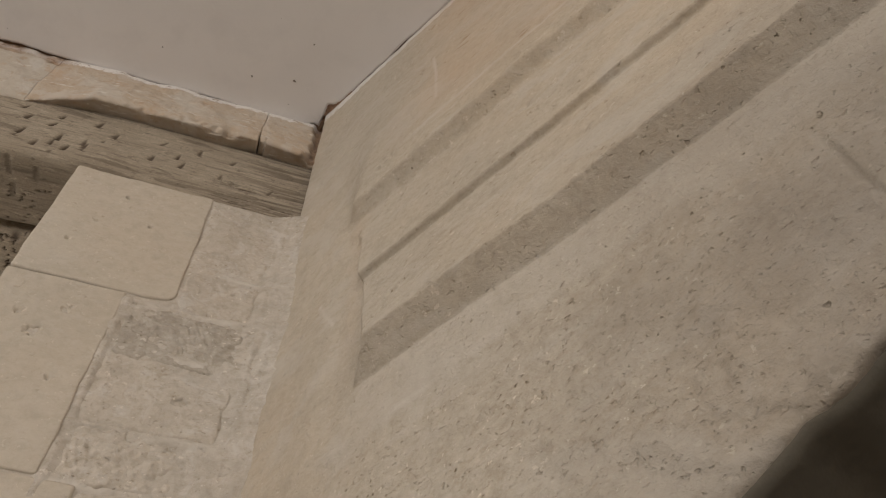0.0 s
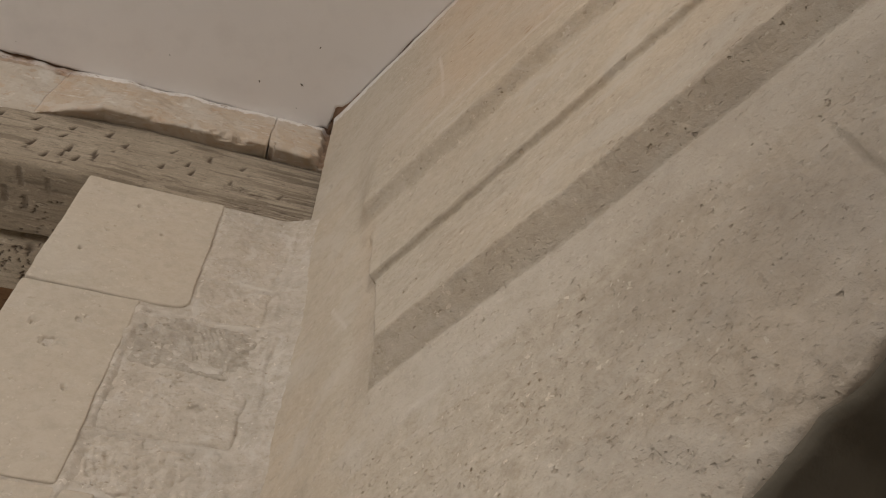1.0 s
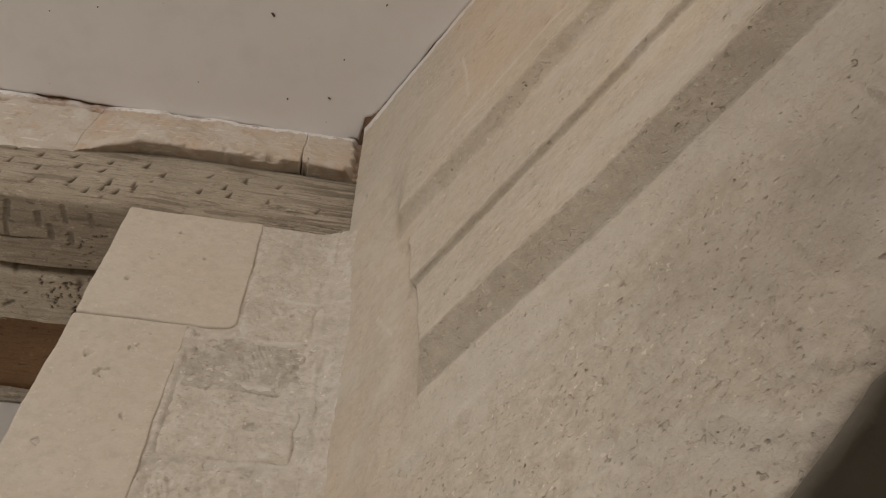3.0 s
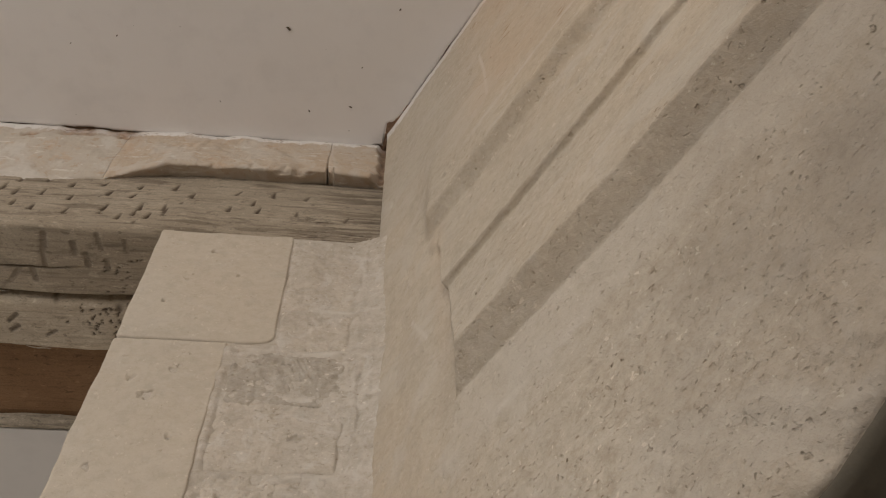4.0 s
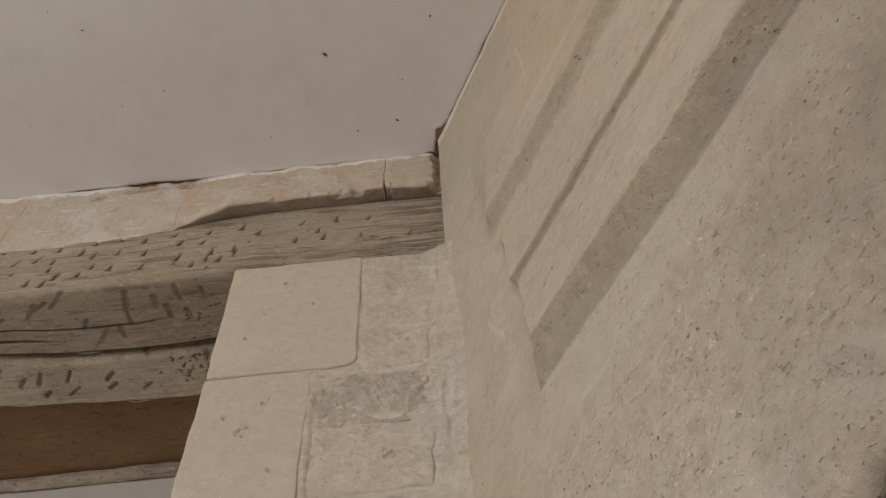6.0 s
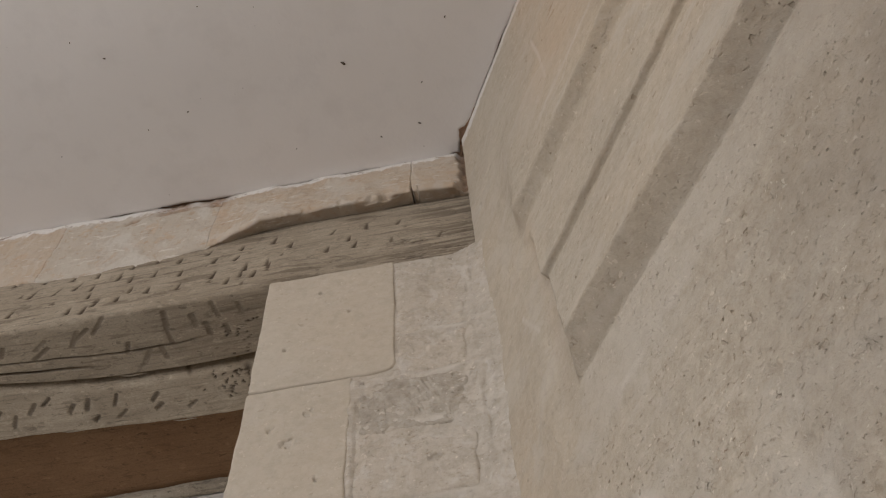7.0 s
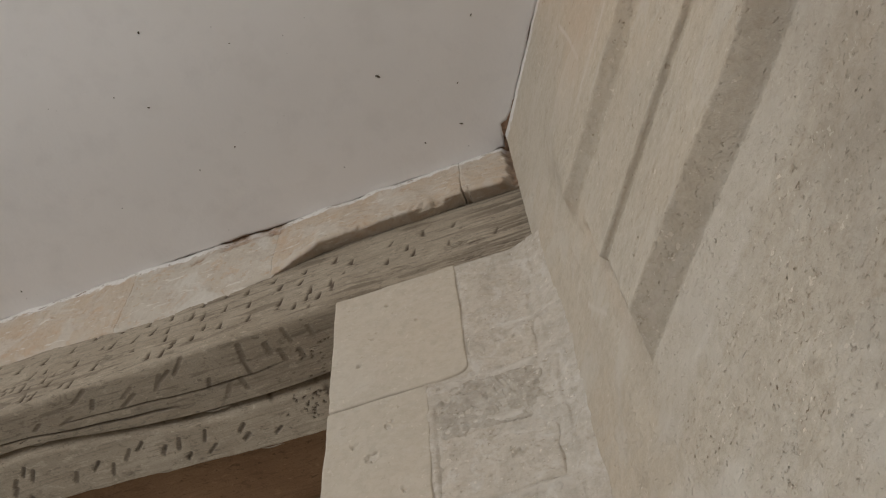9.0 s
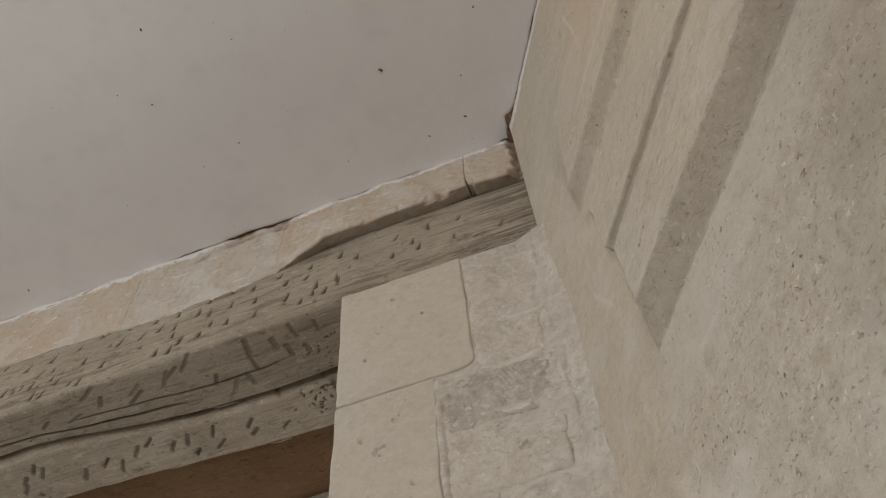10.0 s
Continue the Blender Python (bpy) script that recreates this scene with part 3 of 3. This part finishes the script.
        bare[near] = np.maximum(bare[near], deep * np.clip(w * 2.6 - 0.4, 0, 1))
    return dep, bare


def crack_y(x):
    return 0.134 - 0.046 * smooth(0.6, 1.0, -np.asarray(x, float))


def back_y(x):
    return 0.246 - 0.026 * smooth(0.5, 1.0, -np.asarray(x, float)) - 0.05 * smooth(1.0, 1.6, -np.asarray(x, float))


# places of the adze nicks on the front of the lintel (along, height) and of the strokes under it (along, inwards)
NICKS_MIDDLE = [(-0.621, 2.932), (-0.576, 2.938), (-0.531, 2.922), (-0.638, 2.897), (-0.61, 2.878), (-0.567, 2.882), (-0.516, 2.867), (-0.479, 2.933), (-0.46, 2.894), (-0.417, 2.925), (-0.419, 2.886),
                (-0.451, 2.835), (-0.395, 2.839), (-0.352, 2.828), (-0.399, 2.816), (-0.374, 2.804), (-0.419, 2.797), (-0.679, 2.869), (-0.685, 2.92), (-0.733, 2.929), (-0.712, 2.886), (-0.673, 2.837),
                (-0.597, 2.831), (-0.562, 2.818), (-0.506, 2.81), (-0.612, 2.803), (-0.649, 2.803)]
NICKS_NEAR = [(-0.358, 2.934), (-0.323, 2.899), (-0.357, 2.841), (-0.249, 2.923), (-0.218, 2.886), (-0.253, 2.852), (-0.189, 2.928), (-0.13, 2.924), (-0.205, 2.856), (-0.141, 2.851), (-0.056, 2.84)]
NICKS_FAR = [(-0.949, 2.914), (-0.999, 2.909), (-0.926, 2.866), (-0.954, 2.863), (-0.913, 2.831), (-0.894, 2.812), (-1.065, 2.949), (-1.017, 2.836), (-0.977, 2.831), (-0.954, 2.824), (-0.932, 2.783),
             (-0.911, 2.778), (-0.858, 2.787), (-0.838, 2.778), (-0.893, 2.926), (-0.859, 2.859), (-0.852, 2.95), (-0.797, 2.887), (-0.805, 2.817), (-0.79, 2.945), (-0.748, 2.88), (-0.691, 2.786), (-0.662, 2.78)]
STROKES = [(-0.523, 0.03), (-0.478, 0.04), (-0.438, 0.026), (-0.397, 0.03), (-0.527, 0.06), (-0.46, 0.06), (-0.43, 0.068), (-0.666, 0.03), (-0.547, 0.09), (-0.603, 0.071), (-0.578, 0.095), (-0.682, 0.038),
           (-0.742, 0.04), (-0.747, 0.058), (-0.807, 0.047), (-0.866, 0.072), (-0.635, 0.02), (-0.82, 0.02), (-0.921, 0.07)]
INNER_STROKES = [(-0.593, 0.179), (-0.593, 0.201), (-0.535, 0.208), (-0.711, 0.171), (-0.66, 0.203), (-0.66, 0.17), (-0.707, 0.205), (-0.779, 0.152), (-0.808, 0.162), (-0.742, 0.175), (-0.872, 0.165),
                 (-0.848, 0.183), (-0.919, 0.176)]


def splinter(parent, px, py, pz, ln, turn):
    """A lifted sliver of bare wood, tapered to both ends."""
    verts, faces = [], []
    for k in range(7):
        t = k / 6
        w = 0.0012 * math.sin(math.pi * min(0.97, t + 0.05)) + 0.0003
        cx, cy, cz = (t - 0.5) * ln, 0.002 * math.sin(t * 5), 0.004 * (1 - t) - 0.003 * t
        verts += [(cx, cy - w, cz), (cx, cy, cz - w * 0.6), (cx, cy + w, cz), (cx, cy, cz + w * 0.6)]
    for k in range(6):
        faces += [(4 * k + j, 4 * k + (j + 1) % 4, 4 * k + 4 + (j + 1) % 4, 4 * k + 4 + j) for j in range(4)]
    faces += [(3, 2, 1, 0), (24, 25, 26, 27)]
    mesh_part("splinter", verts, faces, BEAD, parent, "pale lifted splinter of bare wood", pose(px, py, pz, 0, 0, turn))


def build_lintels():
    rng = random.Random(7)
    x = np.arange(-1.5, 0.01, 0.0022)
    # front timber: down its face, round the worn arris, back along its soffit
    q = np.arange(0, 0.41, 0.0021)
    X, Q = np.meshgrid(x, q, indexing="ij")
    face_h, rad = 0.25, 0.014
    zf = 2.995 - Q
    wave = 0.003 * fnoise(X, Q * 0, 5, 301, 3)
    r = rad * (1 + 0.5 * vnoise(X, Q * 0, 9, 303))
    back = crack_y(X) - 0.003
    tq = np.clip((Q - (face_h - r)) / (r * math.pi / 2), 0, 1)
    under = np.clip((Q - (face_h - r) - r * math.pi / 2) / (0.41 - face_h), 0, 1.0)
    lean = lambda zz: 0.035 * (zz - 2.745) / 0.25
    Yf, Zf = lean(np.minimum(zf, 2.995)), np.maximum(zf, 2.745 + r)
    Y = np.where(tq <= 0, Yf, r * (1 - np.cos(tq * math.pi / 2)) + (back - r) * under)
    Z = np.where(tq <= 0, Zf, 2.745 + r - 0.004 - (r - 0.004) * np.sin(tq * math.pi / 2)) + wave
    Y = Y + 0.002 * fnoise(X, Q, 7, 305, 3)
    marks = []
    def nick(px, pz, ln=0.028, dp=0.005):       # adze stroke from above: a slanting entry and a blunt, shadowed foot
        marks.append((px, 2.995 - pz, 1.55 + rng.uniform(-0.08, 0.35), ln * rng.uniform(0.85, 1.4), rng.uniform(0.007, 0.012), dp * rng.uniform(0.6, 1.3)))
        if rng.random() < 0.55:                  # the chip torn off at its foot
            marks.append((px - 0.003, 2.995 - pz + ln * 0.45, rng.uniform(-0.15, 0.25), rng.uniform(0.012, 0.02), 0.004, 0.003))
    for px, pz in NICKS_MIDDLE + NICKS_FAR:
        nick(px, pz)
    for px, pz in NICKS_NEAR:
        nick(px, pz, 0.032, 0.003)
    for k in range(26):
        nick(rng.uniform(-1.5, -1.07), rng.uniform(2.78, 2.96))
    for k in range(16):
        nick(rng.uniform(-1.0, -0.3), rng.uniform(2.77, 2.95), 0.012, 0.0015)
    for px, py in STROKES:                       # broad strokes across the soffit
        marks.append((px, 0.258 + 1.37 * (py - 0.014), rng.uniform(1.45, 1.7) if px > -0.56 else rng.uniform(1.9, 2.5), rng.uniform(0.036, 0.056), -rng.uniform(0.010, 0.015), rng.uniform(0.0015, 0.0025)))
    for k in range(22):
        marks.append((rng.uniform(-1.5, -0.95), rng.uniform(0.27, 0.40), rng.uniform(1.9, 2.6), rng.uniform(0.02, 0.04), 0.007, 0.003))
    for k in range(26):                          # worm holes by the pier
        marks.append((rng.gauss(-0.405, 0.022), 0.258 + 1.37 * (rng.uniform(0.05, 0.125) - 0.014), rng.uniform(0, 3), rng.uniform(0.004, 0.009), 0.004, 0.005))
    # raised grain, a little ragged, where the timber meets the pier in the corner
    for k in range(34):
        marks.append((rng.uniform(-0.16, -0.01), rng.uniform(0.15, 0.245), rng.uniform(-0.06, 0.10), rng.uniform(0.02, 0.06), 0.003, rng.uniform(0.002, 0.005)))
    # bare: bare wood plus shade painted into nicks, strokes and worm holes
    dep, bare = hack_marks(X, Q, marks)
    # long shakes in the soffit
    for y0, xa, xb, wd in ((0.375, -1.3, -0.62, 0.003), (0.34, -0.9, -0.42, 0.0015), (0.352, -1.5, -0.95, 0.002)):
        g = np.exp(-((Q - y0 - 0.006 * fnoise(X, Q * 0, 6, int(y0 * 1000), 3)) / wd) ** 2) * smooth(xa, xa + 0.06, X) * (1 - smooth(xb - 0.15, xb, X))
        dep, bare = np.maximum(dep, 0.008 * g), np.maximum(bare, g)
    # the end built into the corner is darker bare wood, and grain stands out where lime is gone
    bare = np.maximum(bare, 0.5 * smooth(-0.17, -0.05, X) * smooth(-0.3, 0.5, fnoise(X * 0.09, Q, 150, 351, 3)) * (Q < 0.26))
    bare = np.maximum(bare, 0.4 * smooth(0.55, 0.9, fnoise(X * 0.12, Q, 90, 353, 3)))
    bare = np.maximum(bare, 0.08 * smooth(0.5, 1.0, tq) * (0.7 + 0.5 * fnoise(X, Q, 12, 355, 3)))   # slightly darker underneath
    on_face = 1 - tq
    Y, Z = Y + dep * on_face, Z + dep * (1 - on_face)
    v, f = grid_slab(X, Y, Z, lambda p: (p[0], max(p[1], 0.06), 2.99), flip=True)
    beam = empty("lintel_beam", "", "beam")
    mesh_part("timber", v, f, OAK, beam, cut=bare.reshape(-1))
    tagged(beam, "old hewn oak lintel with adze nicks resting on the pier", "beam", "lintel timbers")
    for px, py, ln, turn in ((-0.80, 0.088, 0.06, 4), (-0.70, 0.098, 0.045, 5), (-0.615, 0.128, 0.05, 3), (-0.93, 0.083, 0.05, -3)):
        splinter(beam, px, py, 2.7445, ln, turn)
    # inner timber
    U = np.linspace(0, 1, 54)
    x2 = np.arange(-1.5, -0.33, 0.0022)
    X, U = np.meshgrid(x2, U, indexing="ij")
    a, b = crack_y(X) + 0.004 + 0.004 * smooth(-0.6, -0.36, X) + 0.0015 * fnoise(X, U * 0, 14, 311, 3), back_y(X) + 0.002 * fnoise(X, U * 0, 16, 313, 4)
    Y = a + (b - a) * U
    e = np.minimum(U, 1 - U) * 0.11
    Z = 2.741 + 0.012 * np.clip(1 - e / 0.012, 0, 1) ** 2 + 0.002 * fnoise(X, Y, 8, 315, 3)
    marks = []
    for px, py in INNER_STROKES + [(rng.uniform(-1.5, -0.95), rng.uniform(0.12, 0.19)) for k in range(12)]:
        marks.append((px, py, rng.uniform(2.0, 2.6), rng.uniform(0.022, 0.036), -rng.uniform(0.008, 0.012), rng.uniform(0.003, 0.005)))
    for k in range(46):   # worm holes in the decayed end
        marks.append((rng.gauss(-0.435, 0.03), rng.uniform(0.145, 0.215), rng.uniform(0, 3), rng.uniform(0.004, 0.012), 0.004, 0.005))
    # colour also darkens inside these cuts, standing in for shade
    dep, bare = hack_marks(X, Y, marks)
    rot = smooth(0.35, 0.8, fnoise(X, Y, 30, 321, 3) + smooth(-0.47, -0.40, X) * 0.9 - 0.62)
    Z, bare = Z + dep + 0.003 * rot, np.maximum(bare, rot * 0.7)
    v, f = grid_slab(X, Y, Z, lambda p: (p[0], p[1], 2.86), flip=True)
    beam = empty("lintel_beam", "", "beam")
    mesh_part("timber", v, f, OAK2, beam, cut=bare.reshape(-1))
    for px, py, ln, turn in ((-0.56, 0.238, 0.045, 2), (-0.76, 0.222, 0.05, 6)):
        splinter(beam, px, py, 2.7385, ln, turn)
    tagged(beam, "grey inner lintel timber with cracks and worm holes", "beam", "lintel timbers")
    # stained board, bead and plastered reveal behind
    X, Y = np.meshgrid(np.arange(-1.5, -0.30, 0.01), np.linspace(0.225, 0.418, 24), indexing="ij")
    Z = 2.762 + 0.0015 * fnoise(X, Y, 6, 331, 3)
    v, f = grid_slab(X, Y, Z, lambda p: (p[0], p[1], 2.80), flip=True)
    tagged(mesh_part("head_board", v, f, BOARD), "brown stained board behind the oak lintels", "board")
    X, U = np.meshgrid(np.arange(-1.5, -0.30, 0.006), np.linspace(0, 1, 10), indexing="ij")
    Y = 0.412 + 0.024 * U + 0.002 * fnoise(X, U * 0, 20, 341, 3)
    Z = 2.752 - 0.008 * np.sin(U * math.pi) + 0.002 * fnoise(X, U, 30, 343, 3)
    v, f = grid_slab(X, Y, Z, lambda p: (p[0], p[1], 2.80), flip=True)
    tagged(mesh_part("wooden_bead", v, f, BEAD), "worn pale wooden bead along the brown board", "trim")
    reveal = empty("window_reveal", "white plastered soffit beyond the brown board", "reveal", "structure")
    box("soffit", (-1.6, -0.30, 0.434, 1.2, 2.745, 2.90), SOFFIT, reveal)
    box("end_wall", (-1.7, -0.2, 1.2, 1.3, 0, 2.95), PLAIN, reveal)
    box("side_wall", (-0.30, -0.2, 0.44, 1.2, 0, 2.95), PLAIN, reveal)
    box("side_wall", (-1.7, -1.6, 0.44, 1.2, 0, 2.95), PLAIN, reveal)


build_lintels()


# ---- plaster lip between lintel and ceiling ----
def lip(xa, xb, seed, label, mat):
    x = np.linspace(xa, xb, int((xb - xa) / 0.003) + 1)
    u = np.concatenate([np.linspace(0, 1, 48), np.linspace(1.05, 2, 14)])
    X, U = np.meshgrid(x, u, indexing="ij")
    over = np.clip((X + 0.493) / 0.11 + 0.10 * fnoise(X, U * 0, 30, seed + 1, 3) * (X > -0.49), 0, 1) ** 0.8                     # overhang fades out to the far side
    ragged = 0.006 * fnoise(X, U * 0, 11, seed, 4)
    zb = 2.955 + 0.028 * over + ragged * (1.3 - 0.6 * over) - 0.03 * smooth(0.5, 0.66, -X) + 0.035 * smooth(0.7, 1.05, -X)
    yb = 0.024 - 0.024 * over + 0.003 * fnoise(X, U * 0, 9, seed + 2, 3) * over
    f = np.clip(U, 0, 1)
    Y = 0.026 + (yb - 0.026) * f
    Z = CEIL + 0.004 + (zb - CEIL - 0.004) * f
    back = np.clip(U - 1, 0, 1)
    r = np.clip(1 - (1 - f) * 0.19 / 0.012, 0, 1) ** 2 * 0.005
    Y = Y + back * (0.048 - yb) + np.where(U <= 1, r, 0.005 * (1 - back))
    Z = Z + back * 0.014 * over + 0.002 * back
    Y = Y - (0.0028 * fnoise(X, Z, 16, seed + 4, 4) + 0.0016 * np.abs(fnoise(X, Z, 45, seed + 8, 3))) * (U <= 1)
    Z = Z + 0.0022 * fnoise(X, Y, 60, seed + 6, 3) * back
    crumb = np.clip(fnoise(X, Z, 34, seed + 10, 3) - 0.15, 0, 1) * np.exp(-((U - 1) / 0.16) ** 2) * over
    Y, Z = Y + 0.010 * crumb, Z + 0.009 * crumb
    # broken away along the top beside the ceiling, and at the corner
    gone = (np.exp(-((X + 0.585) / 0.05) ** 2) + np.exp(-((X + 0.51) / 0.025) ** 2)) * smooth(3.112, 3.128, Z + 0.008 * fnoise(X, Z, 25, 431, 4))
    gone = np.maximum(gone, np.exp(-((X + 0.672) / 0.016) ** 2 - ((Z - 3.113 - 0.2 * (X + 0.672)) / 0.007) ** 2))
    gone = np.clip(gone * (1.0 + 0.5 * fnoise(X, Z, 24, 433, 3)), 0, 1) * (U <= 1)
    Y = Y + 0.007 * gone
    chip = smooth(-0.018, -0.006, X + 0.006 * fnoise(X * 0, Z, 45, 435, 3)) * (X > -0.05)
    Y, gone = Y + 0.011 * chip, np.maximum(gone, 0.8 * chip * (U <= 1))
    # the hair joint beside the short piece wanders, and opens at its foot
    if abs(xa + 0.105) < 0.001:
        X = X + 0.004 * smooth(3.03, 2.98, Z) * (X < -0.095) + np.where(X < -0.09, 0.003 * fnoise(X * 0, Z, 24, 437, 3), 0)
    if abs(xb + 0.1058) < 0.001:
        X = X + np.where(X > -0.12, 0.003 * fnoise(X * 0, Z, 24, 437, 3), 0)
    v, fc = grid_slab(X, Y, Z, lambda p: (p[0], 0.075, max(p[2], 3.0)), flip=True)
    return tagged(mesh_part("plaster_lip", v, fc, mat, iron=gone.reshape(-1)), label, "plaster strip", "plaster strips under the ceiling")


lip(-0.105, 0.008, 411, "short ochre plaster strip at the wall corner under the ceiling", LIP)
lip(-0.492, -0.1058, 411, "overhanging ochre plaster strip above the oak lintel", LIP)
lip(-0.816, -0.492, 411, "patchy whitewashed plaster strip flush with the oak lintel", LIP_PALE)
lip(-1.5, -0.816, 411, "long bare ochre plaster strip flush with the oak lintel", LIP)


# ---- ceiling with a torn edge and a hole in the corner ----
def ceiling_sheet():
    """Points at distance g from the two walls, swept from the pier wall round the corner to the moulded wall."""
    sweep = np.concatenate([np.linspace(-3.2, -1.3, 12), np.arange(-1.3, 1.0, 0.004), np.linspace(1.02, 4.2, 12)])
    gap = np.concatenate([np.arange(0, 0.03, 0.003), np.arange(0.03, 0.4, 0.02), np.linspace(0.42, 3.0, 14)])
    P, G = np.meshgrid(sweep, gap, indexing="ij")
    dr = (math.sin(PHI), -math.cos(PHI))
    base_x = np.where(P < 0, P, P * dr[0])
    base_y = np.where(P < 0, 0.030, P * dr[1])
    nx0, ny0, nx1, ny1 = 0.0, -1.0, -math.cos(PHI), -math.sin(PHI)
    bx, by = -0.5, -0.866      # the corner's middle direction
    fan = np.clip(np.abs(P) / 3.0, 0, 1) ** 0.8
    nx = np.where(P < 0, bx * (1 - fan) + nx0 * fan, bx * (1 - fan) + nx1 * fan)
    ny = np.where(P < 0, by * (1 - fan) + ny0 * fan, by * (1 - fan) + ny1 * fan)
    torn = np.clip(0.0028 * fnoise(P, P * 0, 14, 501, 4) + np.where(P > 0, 0.0008, 0.0), 0, 1) + np.where(P < 0, 0.0015, 0) + 0.0045 * (np.exp(-((P + 0.60) / 0.05) ** 2) + 0.8 * np.exp(-((P + 0.72) / 0.03) ** 2)) * np.clip(0.35 + fnoise(P, P * 0, 30, 503, 3), 0, 1)
    torn = torn + 0.015 * np.exp(-((P - 0.004) / 0.022) ** 2) * (0.85 + 0.8 * vnoise(P, P * 0, 110, 505)) + np.where(P > 0.03, 0.0014 * np.clip(fnoise(P, P * 0, 26, 509, 4), 0, 1), 0)
    g = G + torn
    X, Y = base_x + nx * g, base_y + ny * g
    Z = CEIL + 0.0012 * fnoise(X, Y, 4, 507, 3) + 0.003 * np.clip(1 - G / 0.006, 0, 1) ** 2
    return X, Y, Z


X, Y, Z = ceiling_sheet()
V, F = grid_slab(X, Y, Z, lambda p: (p[0], p[1], CEIL + 0.007), flip=False)
tagged(mesh_part("ceiling", V, F, CEILING), "off-white painted plaster ceiling with a cracked edge", "ceiling", kind="structure")
backing = tagged(box("ceiling_backing", (-3.3, 2.6, -3.5, 0.6, CEIL + 0.0085, CEIL + 0.12), RUBBLE), "brown lath and rubble above the plaster ceiling", "ceiling", kind="structure")
# crumbled core showing in the broken corner
X, Y = np.meshgrid(np.arange(-0.08, 0.06, 0.0016), np.arange(-0.07, 0.04, 0.0016), indexing="ij")
Z = CEIL + 0.0066 - 0.0045 * np.clip(fnoise(X, Y, 75, 511, 4) + 0.3, 0, 1)
V, F = grid_slab(X, Y, Z, lambda p: (p[0], p[1], CEIL + 0.008), flip=False)
mesh_part("rubble", V, F, RUBBLE, backing, "crumbled red-brown rubble in the broken corner")


def build_flecks():
    rng = random.Random(3)
    verts, faces = [], []
    spots = [(-0.19, -0.201, 0.0065), (-0.617, -0.295, 0.0035), (-0.502, -0.165, 0.003), (-0.152, -0.041, 0.003), (0.012, -0.251, 0.0035), (-0.42, -0.355, 0.003), (-0.563, -0.429, 0.004),
             (-0.588, -0.144, 0.0025), (-0.771, -0.123, 0.0025), (-0.321, -0.049, 0.002), (-0.053, -0.136, 0.003), (-0.073, -0.055, 0.0045), (-1.067, -0.022, 0.003), (-0.667, -0.335, 0.002)]
    for cx, cy, r in spots:
        n0, turn = len(verts), rng.uniform(0, 3)
        verts.append((cx, cy, CEIL - 0.0035))
        for k in range(7):
            a = k / 7 * 2 * math.pi
            px, py = 0.75 * r * math.cos(a) * rng.uniform(0.8, 1.3), 0.4 * r * math.sin(a) * rng.uniform(0.7, 1.3)
            verts.append((cx + px * math.cos(turn) - py * math.sin(turn), cy + px * math.sin(turn) + py * math.cos(turn), CEIL - 0.0008))
        faces += [(n0, n0 + 1 + (k + 1) % 7, n0 + 1 + k) for k in range(7)]
    tagged(mesh_part("paint_flecks", verts, faces, FLECK), "small dark flecks on the ceiling paint", "flecks", kind="stuff")


build_flecks()

# ---- plain walls and floor that close the room behind the eye ----
tagged(box("floor", (-3.3, 2.8, -3.5, 1.3, -0.1, 0.0), FLOOR), "worn brown tiled floor", "floor", kind="structure")
side = empty("wall_side", "plain plastered wall with a window opening", "wall", "structure")
for dims in ((ROOM_X - 0.3, ROOM_X, -3.5, W1[0], 0, 3.2), (ROOM_X - 0.3, ROOM_X, W1[1], 0.44, 0, 3.2),
             (ROOM_X - 0.3, ROOM_X, W1[0], W1[1], 0, W1[2]), (ROOM_X - 0.3, ROOM_X, W1[0], W1[1], W1[3], 3.2)):
    box("masonry", dims, PLAIN, side)
rear = empty("wall_rear", "plain plastered wall with a window opening", "wall", "structure")
for dims in ((ROOM_X, W2[0], ROOM_Y - 0.3, ROOM_Y, 0, 3.2), (W2[1], 2.8, ROOM_Y - 0.3, ROOM_Y, 0, 3.2),
             (W2[0], W2[1], ROOM_Y - 0.3, ROOM_Y, 0, W2[2]), (W2[0], W2[1], ROOM_Y - 0.3, ROOM_Y, W2[3], 3.2)):
    box("masonry", dims, PLAIN, rear)
